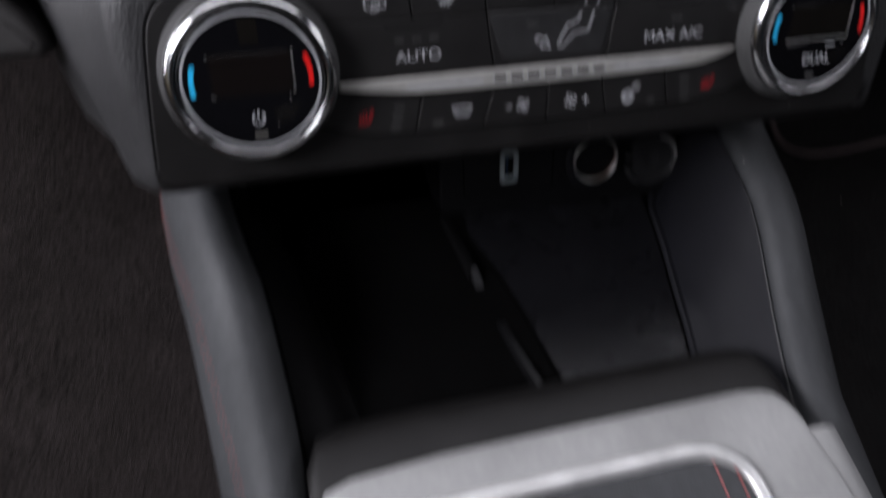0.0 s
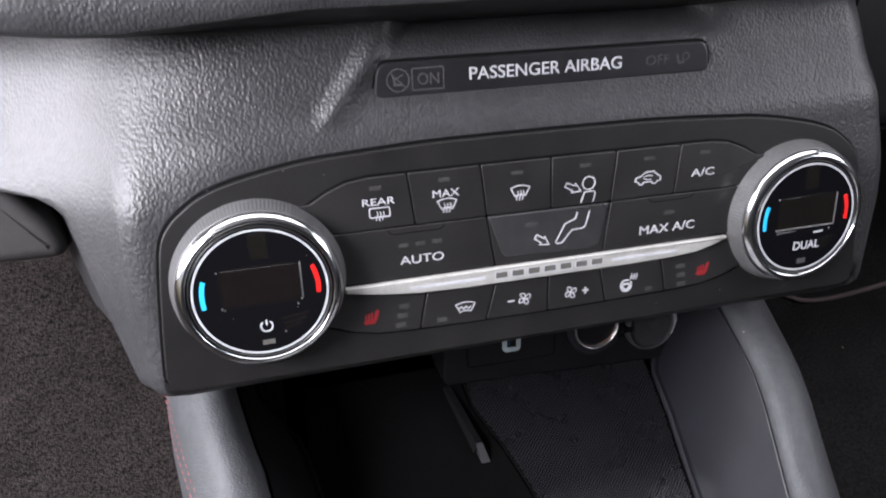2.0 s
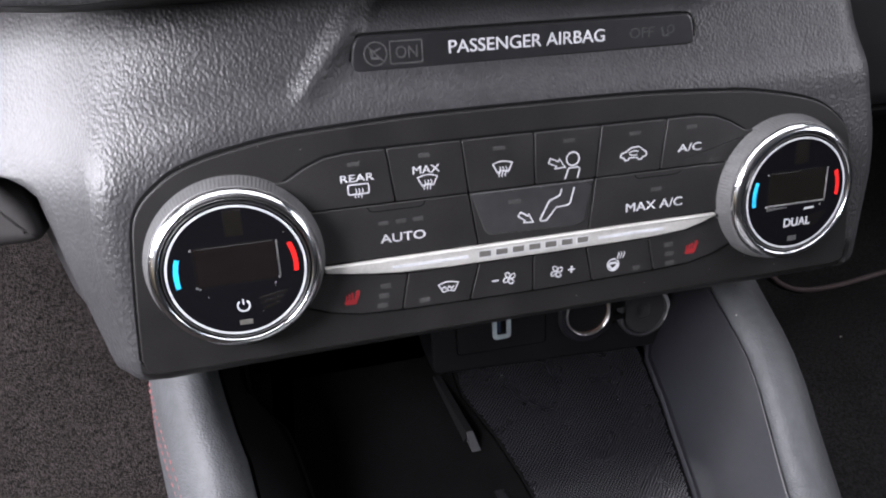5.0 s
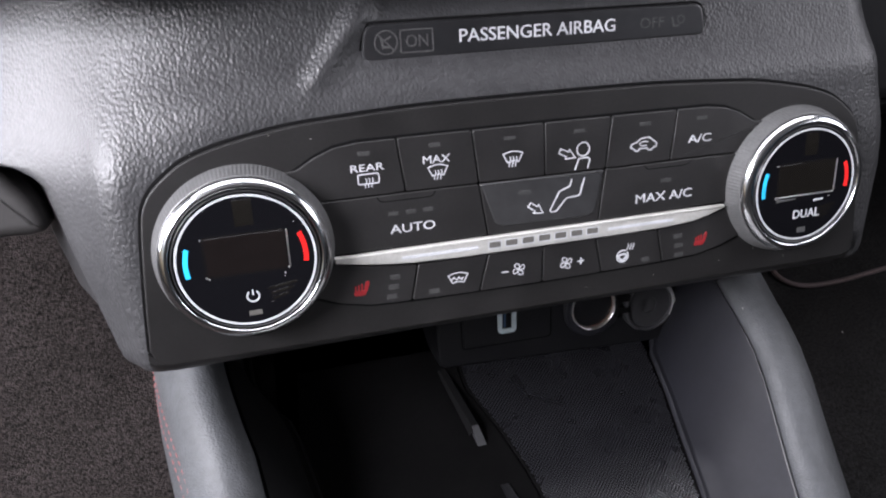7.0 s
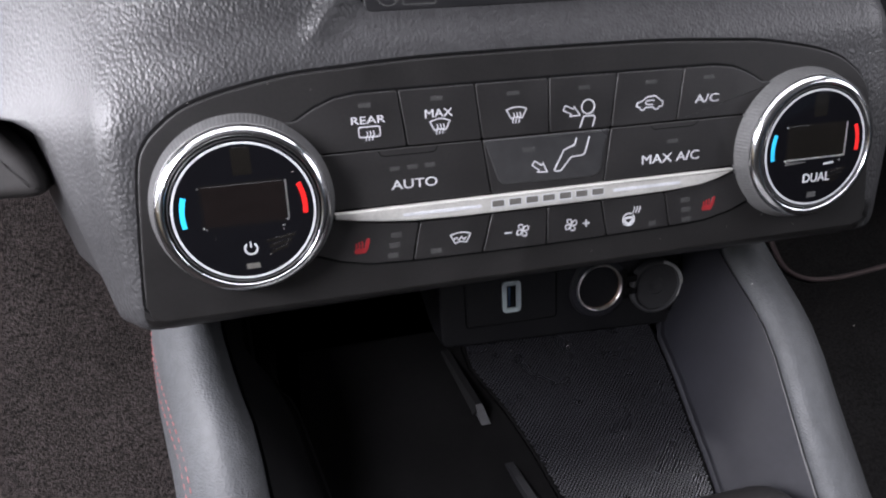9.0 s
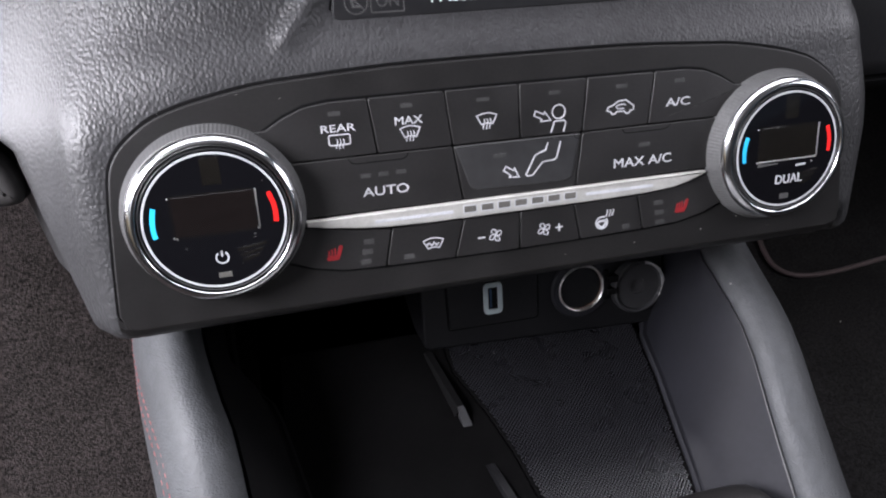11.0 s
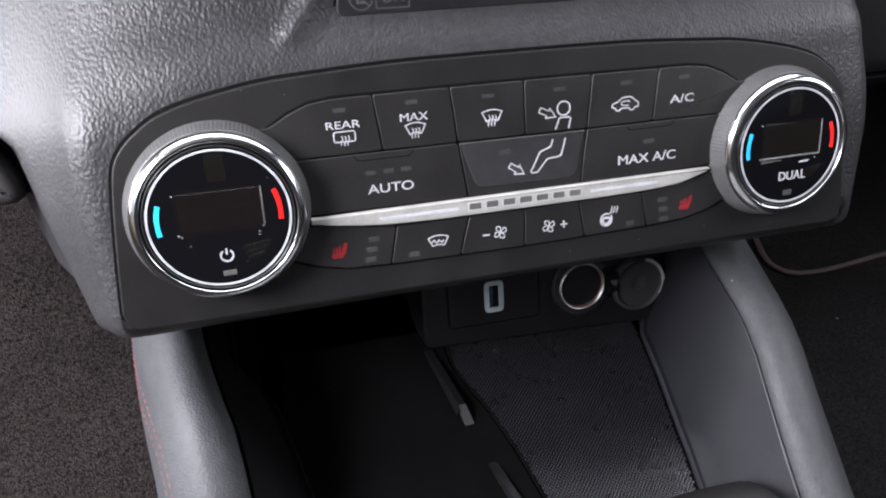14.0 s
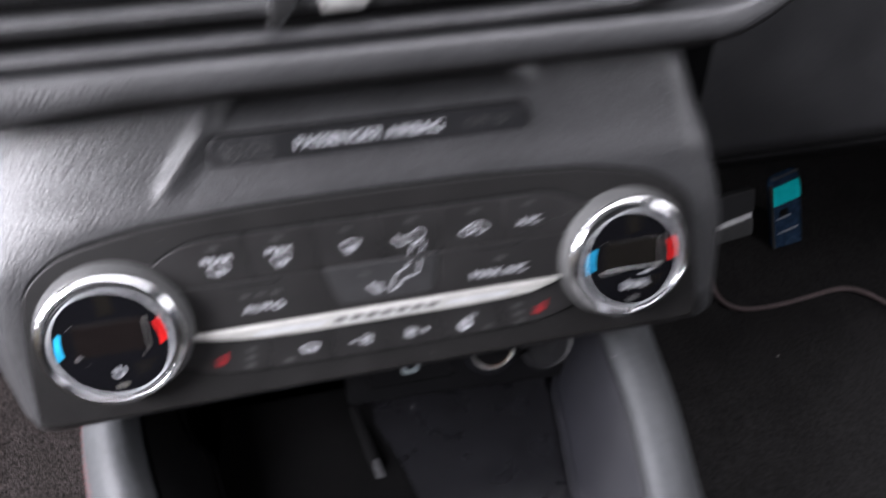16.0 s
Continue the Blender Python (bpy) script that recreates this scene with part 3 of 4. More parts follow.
icon(b, WHITE, stroke([(37.8, 22.2), (38.2, 23.6), (40.4, 24.2), (42.4, 25.7), (46.0, 25.9), (48.0, 24.3), (49.4, 23.4), (49.3, 21.8), (47.8, 21.5), (47.2, 20.6), (45.9, 20.6), (45.3, 21.5), (41.8, 21.6), (41.2, 20.7), (39.9, 20.7), (39.3, 21.7)], 0.5, Z, True), stroke(arc(44.0, 23.4, 2.2, 40, 300, 16, 0.9), 0.42, Z))
b = button([(58.4, 36.0)] + [(-a, c) for a, c in TOPL[::-1][1:]] + knob_edge(1, 27.6, 15.0) + [(56.0, 15.0)], "black air conditioning button")
lamp(b, 67.4, 72.1, 30.8, 32.3)
letters(b, "A/C", 63.8, 74.7, 21.5, 24.8, FACE)

b = button([(-26.5, 15.1), (-23.4, -6.6)] + knob_edge(-1, -6.2, 15.2), "wide black automatic climate button")
lamp(b, -62.7, -58.9, 6.7, 8.2)
lamp(b, -55.9, -52.0, 6.7, 8.3)
lamp(b, -49.2, -45.3, 6.8, 8.4)
letters(b, "AUTO", -62.4, -44.7, -0.5, 3.0, FACE)
icon(b, BLACK, stroke([(-66.6, 14.6), (-65.6, 12.9), (-64.0, 12.4), (-46.0, 12.4), (-44.6, 13.2), (-44.0, 14.8)], 0.35, Z, h=0.01))
b = button([(-26.5, 15.1), (27.0, 14.9), (24.2, -6.8), (-23.3, -6.7)], "smoked black button for the foot vents")
part("button_cover", mm(slab(soften([(-25.9, 14.7), (-25.3, 13.0), (-20.6, -1.2), (-18.2, -3.2), (19.0, -4.0), (22.6, -2.6), (25.8, 13.0), (26.4, 14.5)], 1.5), FACE - 1, FACE + 0.30, 0.5, 4)), SMOKE, b, "smoked glossy cover")
lamp(b, -10.4, -5.4, 8.6, 10.2, FACE + 0.36)
Z = FACE + 0.37
icon(b, WHITE, stroke([(12.2, 12.4), (11.2, 9.6), (6.8, 8.0), (2.8, 0.6), (3.4, -0.1), (5.6, 0.0), (9.8, 4.9), (14.8, 5.3), (15.8, 6.0), (17.6, 12.4)], 0.5, Z), arrow(-6.0, 4.0, -0.2, 0.0))
Z = FACE + 0.02
b = button([(27.0, 14.9)] + knob_edge(1, 15.0, -6.2) + [(24.2, -6.8)], "wide black maximum air conditioning button")
lamp(b, 52.2, 57.2, 6.2, 7.8)
letters(b, "MAX A/C", 41.1, 67.3, -1.5, 2.3, FACE)
icon(b, BLACK, stroke([(44.6, 14.4), (45.4, 12.9), (46.6, 12.5), (63.0, 12.5), (65.2, 13.2), (66.3, 14.6)], 0.35, Z, h=0.01))

LOWL = [(-92.6, -22.4), (-83.7, -26.1), (-72.2, -28.6), (-55.8, -29.4)]
b = button(LOWL + [(-52.5, -14.2), (-63, -13.2), (-74, -11.6), (-82.6, -9.6)] + knob_edge(-1, -9.8, -21.6), "black heated seat button")
for i in range(3):
    lamp(b, -63.9 - 0.9 * i, -59.8 - 0.9 * i, -19.2 - 4.0 * i, -17.2 - 4.0 * i)


def seat(parent, cx, cy, s):
    """A filled seat: cushion, leaning back and three short flames over the cushion."""
    icon(parent, DARKRED, slab(soften([(cx - s * 3.0, cy - 2.9), (cx + s * 1.3, cy - 2.9), (cx + s * 1.9, cy - 1.0), (cx + s * 1.0, cy - 0.9), (cx - s * 2.4, cy - 0.9), (cx - s * 3.3, cy - 1.6)], 0.5, 2), Z - 0.3, Z + 0.12, 0.05, 1), slab(soften([(cx + s * 0.5, cy - 1.6), (cx + s * 1.9, cy - 1.8), (cx + s * 3.3, cy + 2.4), (cx + s * 2.5, cy + 3.0), (cx + s * 1.7, cy + 2.6)], 0.5, 2), Z - 0.3, Z + 0.10, 0.05, 1), *[stroke([(cx + s * (-2.5 + 1.2 * i), cy - 0.9), (cx + s * (-2.2 + 1.2 * i), cy + 0.2 + 0.3 * i), (cx + s * (-2.4 + 1.2 * i), cy + 1.2 + 0.4 * i)], 0.62, Z) for i in range(3)])


seat(b, -75.2, -20.9, 1)
b = button([(-52.5, -14.2), (-55.8, -29.4), (-27.7, -29.9), (-23.4, -14.2)], "black heated windscreen button")
icon(b, WHITE, screen_icon(-36.5, -22.9, 8.2, 3.4), stroke([(-39.2, -23.0), (-38.2, -22.2), (-37.2, -23.4), (-36.2, -22.2), (-35.2, -23.4), (-34.2, -22.4)], 0.5, Z))
lamp(b, -48.7, -44.4, -27.6, -25.6)


def fan(cx, cy):
    """Four petals, each leaning round the hub."""
    out = []
    for a in (25, 115, 205, 295):
        ca, sa = math.cos(radians(a)), math.sin(radians(a))
        pts = [(0.15, 0.0), (0.9, -0.75), (2.0, -0.95), (2.75, -0.1), (2.6, 0.75), (1.7, 0.95), (0.8, 0.55)]
        out.append(stroke([(cx + x * ca - y * sa, cy + x * sa + y * ca) for x, y in pts], 0.4, Z, True))
    return out


b = button([(-23.4, -14.2), (-27.7, -29.9), (-0.4, -30.1), (0.0, -14.3)], "black button for less fan")
icon(b, WHITE, stroke([(-18.2, -23.1), (-15.2, -23.1)], 0.6, Z), *fan(-10.7, -22.8))
b = button([(0.0, -14.3), (-0.4, -30.1), (26.3, -29.9), (23.4, -14.2)], "black button for more fan")
icon(b, WHITE, *fan(10.2, -23.2), stroke([(15.3, -23.2), (18.4, -23.2)], 0.6, Z), stroke([(16.85, -21.6), (16.85, -24.8)], 0.6, Z))
b = button([(23.4, -14.2), (26.3, -29.9), (55.0, -29.4), (52.2, -14.2)], "black heated steering wheel button")
icon(b, WHITE, stroke(arc(36.0, -24.0, 2.6, 60, 405), 0.55, Z), stroke([(33.8, -24.2), (35.0, -23.2), (37.2, -23.2), (38.2, -24.2), (36.0, -26.2)], 0.9, Z, True), *heat_waves(39.6, -18.6, -21.6, 1.3))
lamp(b, 45.4, 48.8, -28.0, -26.0)
b = button([(52.2, -14.2), (55.0, -29.4)] + [(-a, c) for a, c in LOWL[::-1][1:]] + knob_edge(1, -21.6, -9.8) + [(82.6, -9.0), (74, -11.6), (63, -13.2)], "black heated seat button")
for i in range(3):
    lamp(b, 60.0 + 0.5 * i, 64.2 + 0.5 * i, -19.6 - 4.3 * i, -17.6 - 4.3 * i)
seat(b, 73.4, -21.4, 1)

# metal bar with fan speed windows
TOPB = [(-84.6, -6.9), (-60, -6.9), (0, -6.9), (60, -6.9), (83.4, -7.1)]
BOT = [(83.4, -8.1), (76, -10.6), (68.6, -12.4), (55, -13.4), (36, -13.7), (0, -13.7), (-36, -13.6), (-55, -13.0), (-66, -12.0), (-76, -10.6), (-84.6, -9.2)]
bar = part("metal_bar", mm(slab(BOT[::-1] + TOPB[::-1], -13, -8.2, 0.7, 3)), SILVER, panel, "satin silver bar with small fan speed windows")
for i in range(7):
    u = -23.7 + 7.05 * i
    part("window_frame", mm(slab(box2(u - 0.35, u + 5.45, -11.85, -8.5), -9, -8.16, 0.1, 1)), WHITE, bar)
    part("speed_window", mm(slab(box2(u + 0.1, u + 5.0, -11.3, -8.8), -9, -8.05, 0.1, 1)), SPEEDWIN, bar)
for u0, u1 in ((-59, -28), (28, 58.5)):
    part("white_line", mm(slab(soften(box2(u0, u1, -11.0, -9.7), 0.5, 2), -9, -8.12, 0.05, 1)), WHITE, bar)

# dials
for side, cx in ((-1, -KX), (1, KX)):
    knob = part("temperature_dial", mm(lathe([(32.5, -12), (32.3, -10.2), (31.4, -7.0), (30.2, -3.4), (29.3, -2.8)], 560, cx, 0, 0.07)), KNOBGREY, panel, "grey ribbed temperature dial with a chrome ring", 25)
    part("chrome_ring", mm(lathe([(29.6, -3.4), (29.9, -2.4), (29.7, -1.5), (28.9, -0.5), (27.8, 0.3), (26.9, 0.6), (26.4, 0.3), (26.1, -0.6), (26.0, -1.8)], 160, cx, 0)), CHROME, knob, "polished chrome ring", 60)
    part("inner_ring", mm(lathe([(25.7, -1.0), (25.55, 0.05), (25.3, 0.2), (25.05, 0.05), (25.0, -1.0)], 120, cx, 0)), STRIP, knob, "thin glossy black ring", 60)
    dial = part("dial_glass", mm(lathe([(26.2, -1.2), (25.0, -0.25), (24.8, 0.0), (0.0, 0.0)], 96, cx, 0)), GLASS, knob, "glossy black dial face")
    part("white_ring", mm(band(cx, 0, 23.55, 24.35, 0, 359.9, 0.0, 0.08, 120)), WHITE, knob, "white printed ring")
    part("blue_mark", mm(band(cx, 0, 19.8, 21.5, 160.5, 190.5, 0.0, 0.08)), BLUE, knob, "bright blue cold mark")
    part("red_mark", mm(band(cx, 0, 19.8, 21.5, -7.5, 23.5, 0.0, 0.08)), RED, knob, "bright red hot mark")
    part("display", mm(slab(soften(box2(cx - 13.6, cx + 14.0, -4.2, 9.8), 0.6), -0.5, 0.05, 0.05, 1)), SCREEN_RED_REFLECTION if side < 0 else SCREEN, knob, "unlit dark display")
    part("display_outline", mm(stroke(soften(box2(cx - 14.2, cx + 13.9, -4.7, 10.3), 2.0), 0.3, 0.0, True, 0.05)), SCREEN, knob)
    part("dial_strip", mm(slab(box2(cx - 2.4, cx + 4.0, 13.0, 22.4), -0.5, 0.03, 0.02, 1)), SCREEN, knob)
    # Bright line at the display's side: a glint drawn as metal.
    part("display_edge_glint", mm(slab(box2(cx + 14.4, cx + 14.9, -3.8, 10.0), -0.4, 0.12, 0.05, 1)), SATIN, knob)
    # Glints at the display's corners, drawn as small metal dots.
    for du, dv, r in ((-14.3, -4.4, 0.42), (-13.4, -5.0, 0.3), (14.2, -4.2, 0.45), (12.6, -6.2, 0.35), (-14.6, 9.6, 0.3)):
        part("display_glint", mm(slab([(cx + du + r * math.cos(q), dv + r * math.sin(q)) for q in (0.3, 1.3, 2.4, 3.6, 4.7, 5.6)], -0.3, 0.09, 0.05, 1)), SATIN, knob)
    # Lines reflected low in the glass, drawn as faint raised bars.
    for k in range(3):
        part("glass_reflection", mm(slab([(cx + 6.0 + 0.6 * k, -11.0 - 2.0 * k), (cx + 16.5 - 1.6 * k, -9.4 - 2.0 * k), (cx + 16.2 - 1.6 * k, -10.4 - 2.0 * k), (cx + 6.2 + 0.6 * k, -12.0 - 2.0 * k)], -0.4, 0.03, 0.02, 1)), SCREEN, knob)
    if side < 0:
        part("power_icon", mm(joined(stroke(arc(cx + 0.4, -13.4, 2.1, 125, 415), 0.6, 0.0), stroke([(cx + 0.4, -13.0), (cx + 0.4, -10.8)], 0.6, 0.0))), WHITE, knob)
        part("indicator_lamp", mm(slab(box2(cx - 1.8, cx + 2.8, -20.8, -18.9), -0.3, 0.08, 0.03, 1)), SPEEDWIN, knob)
    else:
        # Bright line, grey and white patches below the display: reflections painted on the glass.
        part("display_edge_glint", mm(slab([(cx - 13.4, -4.6), (cx + 14.6, -4.6), (cx + 14.6, -4.0), (cx - 13.4, -4.0)], -0.4, 0.12, 0.05, 1)), SATIN, knob)
        part("display_edge_glint", mm(slab([(cx - 14.2, -6.4), (cx - 4, -5.8), (cx - 4, -5.4), (cx - 13.4, -5.0)], -0.4, 0.1, 0.05, 1)), GREYPRINT, knob)
        part("display_edge_glint", mm(slab([(cx + 4.6, -7.6), (cx + 9.6, -7.5), (cx + 9.8, -6.6), (cx + 5.2, -6.8)], -0.4, 0.1, 0.05, 1)), WHITE, knob)
        part("lettering", mm(lettering("DUAL", cx - 4.6, cx + 8.6, -14.6, -10.8, 0.0)), WHITE, knob)
        part("indicator_lamp", mm(slab(box2(cx - 1.8, cx + 2.4, -21.2, -18.9), -0.3, 0.08, 0.03, 1)), GREYPRINT, knob)

# ---- centre console ----
console = thing("centre_console", pose(0, 0, 0), "dark grey centre console with padded side rails", "console")
YS = [0.16, 0.10, 0.06, 0.045, 0.03, 0.018, 0.008, 0.0, -0.014, -0.03, -0.05, -0.07, -0.09, -0.11, -0.13, -0.16, -0.20, -0.26, -0.34]


def crest(y):
    """Height of the rails' crest along the car."""
    return table(y, [-0.34, -0.26, -0.16, -0.11, -0.09, -0.07, -0.05, -0.03, -0.012, 0.0, 0.03, 0.16], [0.345, 0.346, 0.350, 0.358, 0.366, 0.375, 0.385, 0.396, 0.403, 0.4045, 0.407, 0.412])


def seam(y, s=1):
    """How far the inner edge of the padding lies from the middle."""
    if s < 0:
        return table(y, [-0.34, -0.08, -0.018, 0.0, 0.026, 0.05, 0.16], [0.116, 0.118, 0.124, 0.1285, 0.1335, 0.136, 0.137])
    return table(y, [-0.34, -0.10, -0.05, 0.0, 0.03, 0.045, 0.06, 0.16], [0.127, 0.1285, 0.130, 0.1302, 0.1300, 0.133, 0.136, 0.138])


def outer(y):
    """How far the rails' outer flank lies from the middle."""
    return table(y, [-0.34, -0.10, -0.02, 0.02, 0.05, 0.16], [0.154, 0.158, 0.163, 0.169, 0.1715, 0.172])


def rail_pad(s):
    rows = []
    for y in YS:
        c, i = crest(y), seam(y, s)
        k = (outer(y) + (table(y, [-0.08, 0.02], [0.0115, 0.003]) if s > 0 else 0) - i) / 0.0425
        prof = [(i + 0.0010, c - 0.016), (i + 0.0004, c - 0.008), (i + 0.0016, c - 0.0045), (i + 0.005 * k, c - 0.001), (i + 0.011 * k, c + 0.0008), (i + 0.018 * k, c - 0.001), (i + 0.026 * k, c - 0.006), (i + 0.0335 * k, c - 0.014), (i + 0.0395 * k, c - 0.026), (i + 0.0425 * k, c - 0.045), (i + 0.0425 * k, c - 0.08), (i + 0.0425 * k, 0.16), (i + 0.006, 0.16)]
        if s < 0:
            prof[1:6] = [(i + 0.0004, c - 0.014), (i + 0.0020, c - 0.0095), (i + 0.0065 * k, c - 0.0042), (i + 0.0125 * k, c - 0.0006), (i + 0.019 * k, c - 0.0006)]
        rows.append([(s * x, y, z) for x, z in prof])
    return sheet(rows, closed=True, caps=True)


def wall(s):
    rows = []
    for y in YS[:15]:
        c, i = crest(y), seam(y, s)
        f = (table(y, [-0.13, -0.07, -0.05, -0.025, 0.0, 0.03, 0.045, 0.06, 0.16], [0.088, 0.0985, 0.1022, 0.106, 0.1103, 0.1137, 0.122, 0.127, 0.131]) if s > 0 else table(y, [-0.13, -0.071, 0.028, 0.042, 0.06, 0.16], [0.084, 0.0905, 0.1085, 0.121, 0.127, 0.131]))
        f = min(f, i - 0.004)
        prof = [(f - 0.004, 0.3325), (f - 0.0036, 0.3350), (f - 0.0022, 0.3362), (f - 0.0006, 0.3356), (f + 0.0006, 0.3358), (f + 0.2 * (i - f), 0.336 + 0.30 * (c - 0.345)), (f + 0.55 * (i - f), 0.336 + 0.66 * (c - 0.345)), (i - 0.003, c - 0.0095), (i - 0.0012, c - 0.0075), (i - 0.0002, c - 0.009), (i + 0.0006, c - 0.02), (i + 0.0006, 0.25), (f - 0.003, 0.25)]
        if s < 0:
            prof[7:11] = [(i - 0.003, c - 0.0185), (i - 0.0012, c - 0.0170), (i - 0.0002, c - 0.0180), (i + 0.0006, c - 0.026)]
        rows.append([(s * x, y, z) for x, z in prof])
    return sheet(rows, closed=True, caps=True)


for s, word in ((-1, "left"), (1, "right")):
    pad = part("rail", rail_pad(s), LEATHER, console, "grey leather-grained padded rail" + (" with red double stitching" if s < 0 else ""), 60)
    # Left wall darker than the right: its shade is put into the colour.
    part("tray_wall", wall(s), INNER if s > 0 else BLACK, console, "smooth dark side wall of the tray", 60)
    if s < 0:
        # double row of stitches along the outer shoulder
        for row in (0, 1):
            d = 0
            y = 0.075
            while y > -0.2:
                def on(yy):
                    c, i = crest(yy), seam(yy, -1)
                    k = (outer(yy) - i) / 0.0425
                    t = table(yy, [-0.12, -0.02, 0.05], [0.0285, 0.0342, 0.0402]) + 0.0026 * row
                    x = i + t * k
                    z = c + table(t, [0.018, 0.026, 0.0335, 0.0395, 0.0425], [-0.001, -0.006, -0.014, -0.026, -0.045])
                    return Vector((-x, yy, z + 0.0003))
                a, b2 = on(y), on(y - 0.0023)
                ax = (b2 - a).normalized()
                n1 = Vector((-0.6, 0, 0.8))
                n2 = ax.cross(n1)
                rows = []
                for t, r in ((0, 0.00016), (0.2, 0.00029), (0.8, 0.00029), (1, 0.00016)):
                    p = a.lerp(b2, t)
                    rows.append([tuple(p + (n1 * math.cos(q) + n2 * math.sin(q)) * r) for q in (0, 1.26, 2.51, 3.77, 5.03)])
                part("stitch", sheet(rows, closed=True, caps=True), THREAD, pad)
                y -= 0.0042

rows = []
for y in YS[7:17]:
    c, i, r = crest(y), seam(y, 1), 0.0001 + 0.00042 * smooth(0.0, -0.08, y)
    rows.append([(i - 0.0012 + r * math.cos(q), y, c - 0.0076 + r * math.sin(q)) for q in (0, 1.05, 2.09, 3.14, 4.19, 5.24)])
part("seam_edge", sheet(rows, closed=True, caps=True), KNOBGREY, console, "thin pale edge along the padding")
# Floor and back take the near-black: the tray's shade is in the colour.
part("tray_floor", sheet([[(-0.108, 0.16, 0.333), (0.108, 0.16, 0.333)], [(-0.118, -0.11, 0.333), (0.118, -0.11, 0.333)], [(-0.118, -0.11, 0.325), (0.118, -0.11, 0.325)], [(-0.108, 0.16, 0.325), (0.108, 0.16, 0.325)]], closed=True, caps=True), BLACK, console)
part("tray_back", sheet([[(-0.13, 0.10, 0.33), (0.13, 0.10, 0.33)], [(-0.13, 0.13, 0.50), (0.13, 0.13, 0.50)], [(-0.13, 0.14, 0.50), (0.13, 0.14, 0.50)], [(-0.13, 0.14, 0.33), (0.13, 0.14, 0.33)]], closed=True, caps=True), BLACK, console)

# gear surround behind the tray
LIPX = [-0.118, -0.112, -0.10, -0.06, 0.0, 0.06, 0.09, 0.101, 0.106, 0.110, 0.1135, 0.116]
LIPD = [0.020, 0.006, 0.002, 0.0, 0.0, 0.0, 0.0, 0.0004, 0.0016, 0.005, 0.012, 0.028]
rows, rim = [], []
for x, d in zip(LIPX, LIPD):
    y0 = -0.0757 - d
    g = 0.0285 + 0.001 * smooth(-0.03, -0.105, x) + 0.002 * smooth(0.09, 0.112, x)
    rim.append([(x, y0 - 0.004, 0.325), (x, y0, 0.350), (x, y0 - 0.0010, 0.3565), (x, y0 - 0.0034, 0.3615), (x, y0 - 0.0075, 0.3652), (x, y0 - 0.0130, 0.3675), (x, y0 - g + 0.0002, 0.3690), (x, y0 - g + 0.0002, 0.325)])
    rows.append([(x, y0 - g, 0.325), (x, y0 - g, 0.3689), (x, y0 - g - 0.0007, 0.3697), (x, y0 - g - 0.0045, 0.3711), (x, y0 - g - 0.010, 0.3722), (x, -0.16, 0.374), (x, -0.34, 0.376), (x, -0.34, 0.325)])
# Rim is the surround's grey plastic; its shade is painted with a dark material.
part("tray_rim", sheet(rim, closed=True, caps=True), BEZEL_AND_SHADE, console, "rounded grey rear rim of the tray, shade painted in", 60)
gear = part("gear_surround", sheet(rows, closed=True, caps=True), GEARGREY, console, "smooth grey surround of the gear lever", 60)
part("surround_step", sheet([[(x, y, z) for x, z in ((0.108, 0.330), (0.1135, 0.372), (0.122, 0.3715), (0.131, 0.366), (0.136, 0.356), (0.136, 0.330))] for y in (-0.129, -0.135, -0.34)], closed=True, caps=True), GEARGREY, console)


def loop_tube(path, w, h, z):
    """A flat-topped rounded frame along a closed path."""
    p = [Vector(q) for q in path]
    rows = []
    for i in range(len(p)):
        d = (p[(i + 1) % len(p)] - p[i - 1]).normalized()
        n = Vector((-d.y, d.x))
        rows.append([(p[i].x + n.x * a, p[i].y + n.y * a, z + b) for a, b in ((-w, 0), (-w, h * 0.5), (-w * 0.7, h * 0.9), (0, h), (w * 0.7, h * 0.9), (w, h * 0.5), (w, 0))])
    return sheet(rows + [rows[0]])


GATE = soften([(-0.080, -0.30), (-0.082, -0.1305), (-0.066, -0.1278), (0.058, -0.1278), (0.0755, -0.140), (0.0765, -0.30)], 0.012, 6)
part("chrome_frame", loop_tube(GATE, 0.0036, 0.0042, 0.3725), BRIGHT, console, "bright chrome frame round the gear lever", 60)
gaiter = part("gear_gaiter", slab(inset(GATE, 0.003) if area(GATE) > 0 else inset(GATE[::-1], 0.003), 0.36, 0.3745, 0.002, 3), LEATHER, console, "grey leather gear gaiter with red stitching")
for x0 in (0.0590, 0.0680):
    for k in range(22):
        y = -0.135 - 0.0045 * k
        part("stitch", sheet([[(x0 + 0.0006 * math.cos(q) + dx, y - t * 0.0036, 0.3748 + 0.0006 * math.sin(q)) for q in (0, 1.26, 2.51, 3.77, 5.03)] for t, dx in ((0, 0), (0.5, 0.0003), (1, 0.0))], closed=True, caps=True), THREAD, gaiter)

# ---- mat, divider and sockets in the tray ----
mat_ = thing("tray_mat", pose(0, 0, 0.3331), "black rubber tray mat with raised diamond pattern", "mat")
MAT_Y = [-0.085, -0.07, -0.05, -0.025, 0.0, 0.03, 0.06]
MAT_LEFT = [0.0225, 0.0185, 0.0142, 0.0100, 0.0035, -0.0075, -0.0085]
MAT_RIGHT = [0.0910, 0.0940, 0.0977, 0.1015, 0.1058, 0.1092, 0.1100]
# Both sheets are rubber, darkened in colour for the shade in the tray.
part("mat_sheet", slab(list(zip(MAT_RIGHT, MAT_Y)) + list(zip(MAT_LEFT, MAT_Y))[::-1], 0.0, 0.0016, 0.0004, 2), MAT_SHADE, mat_)
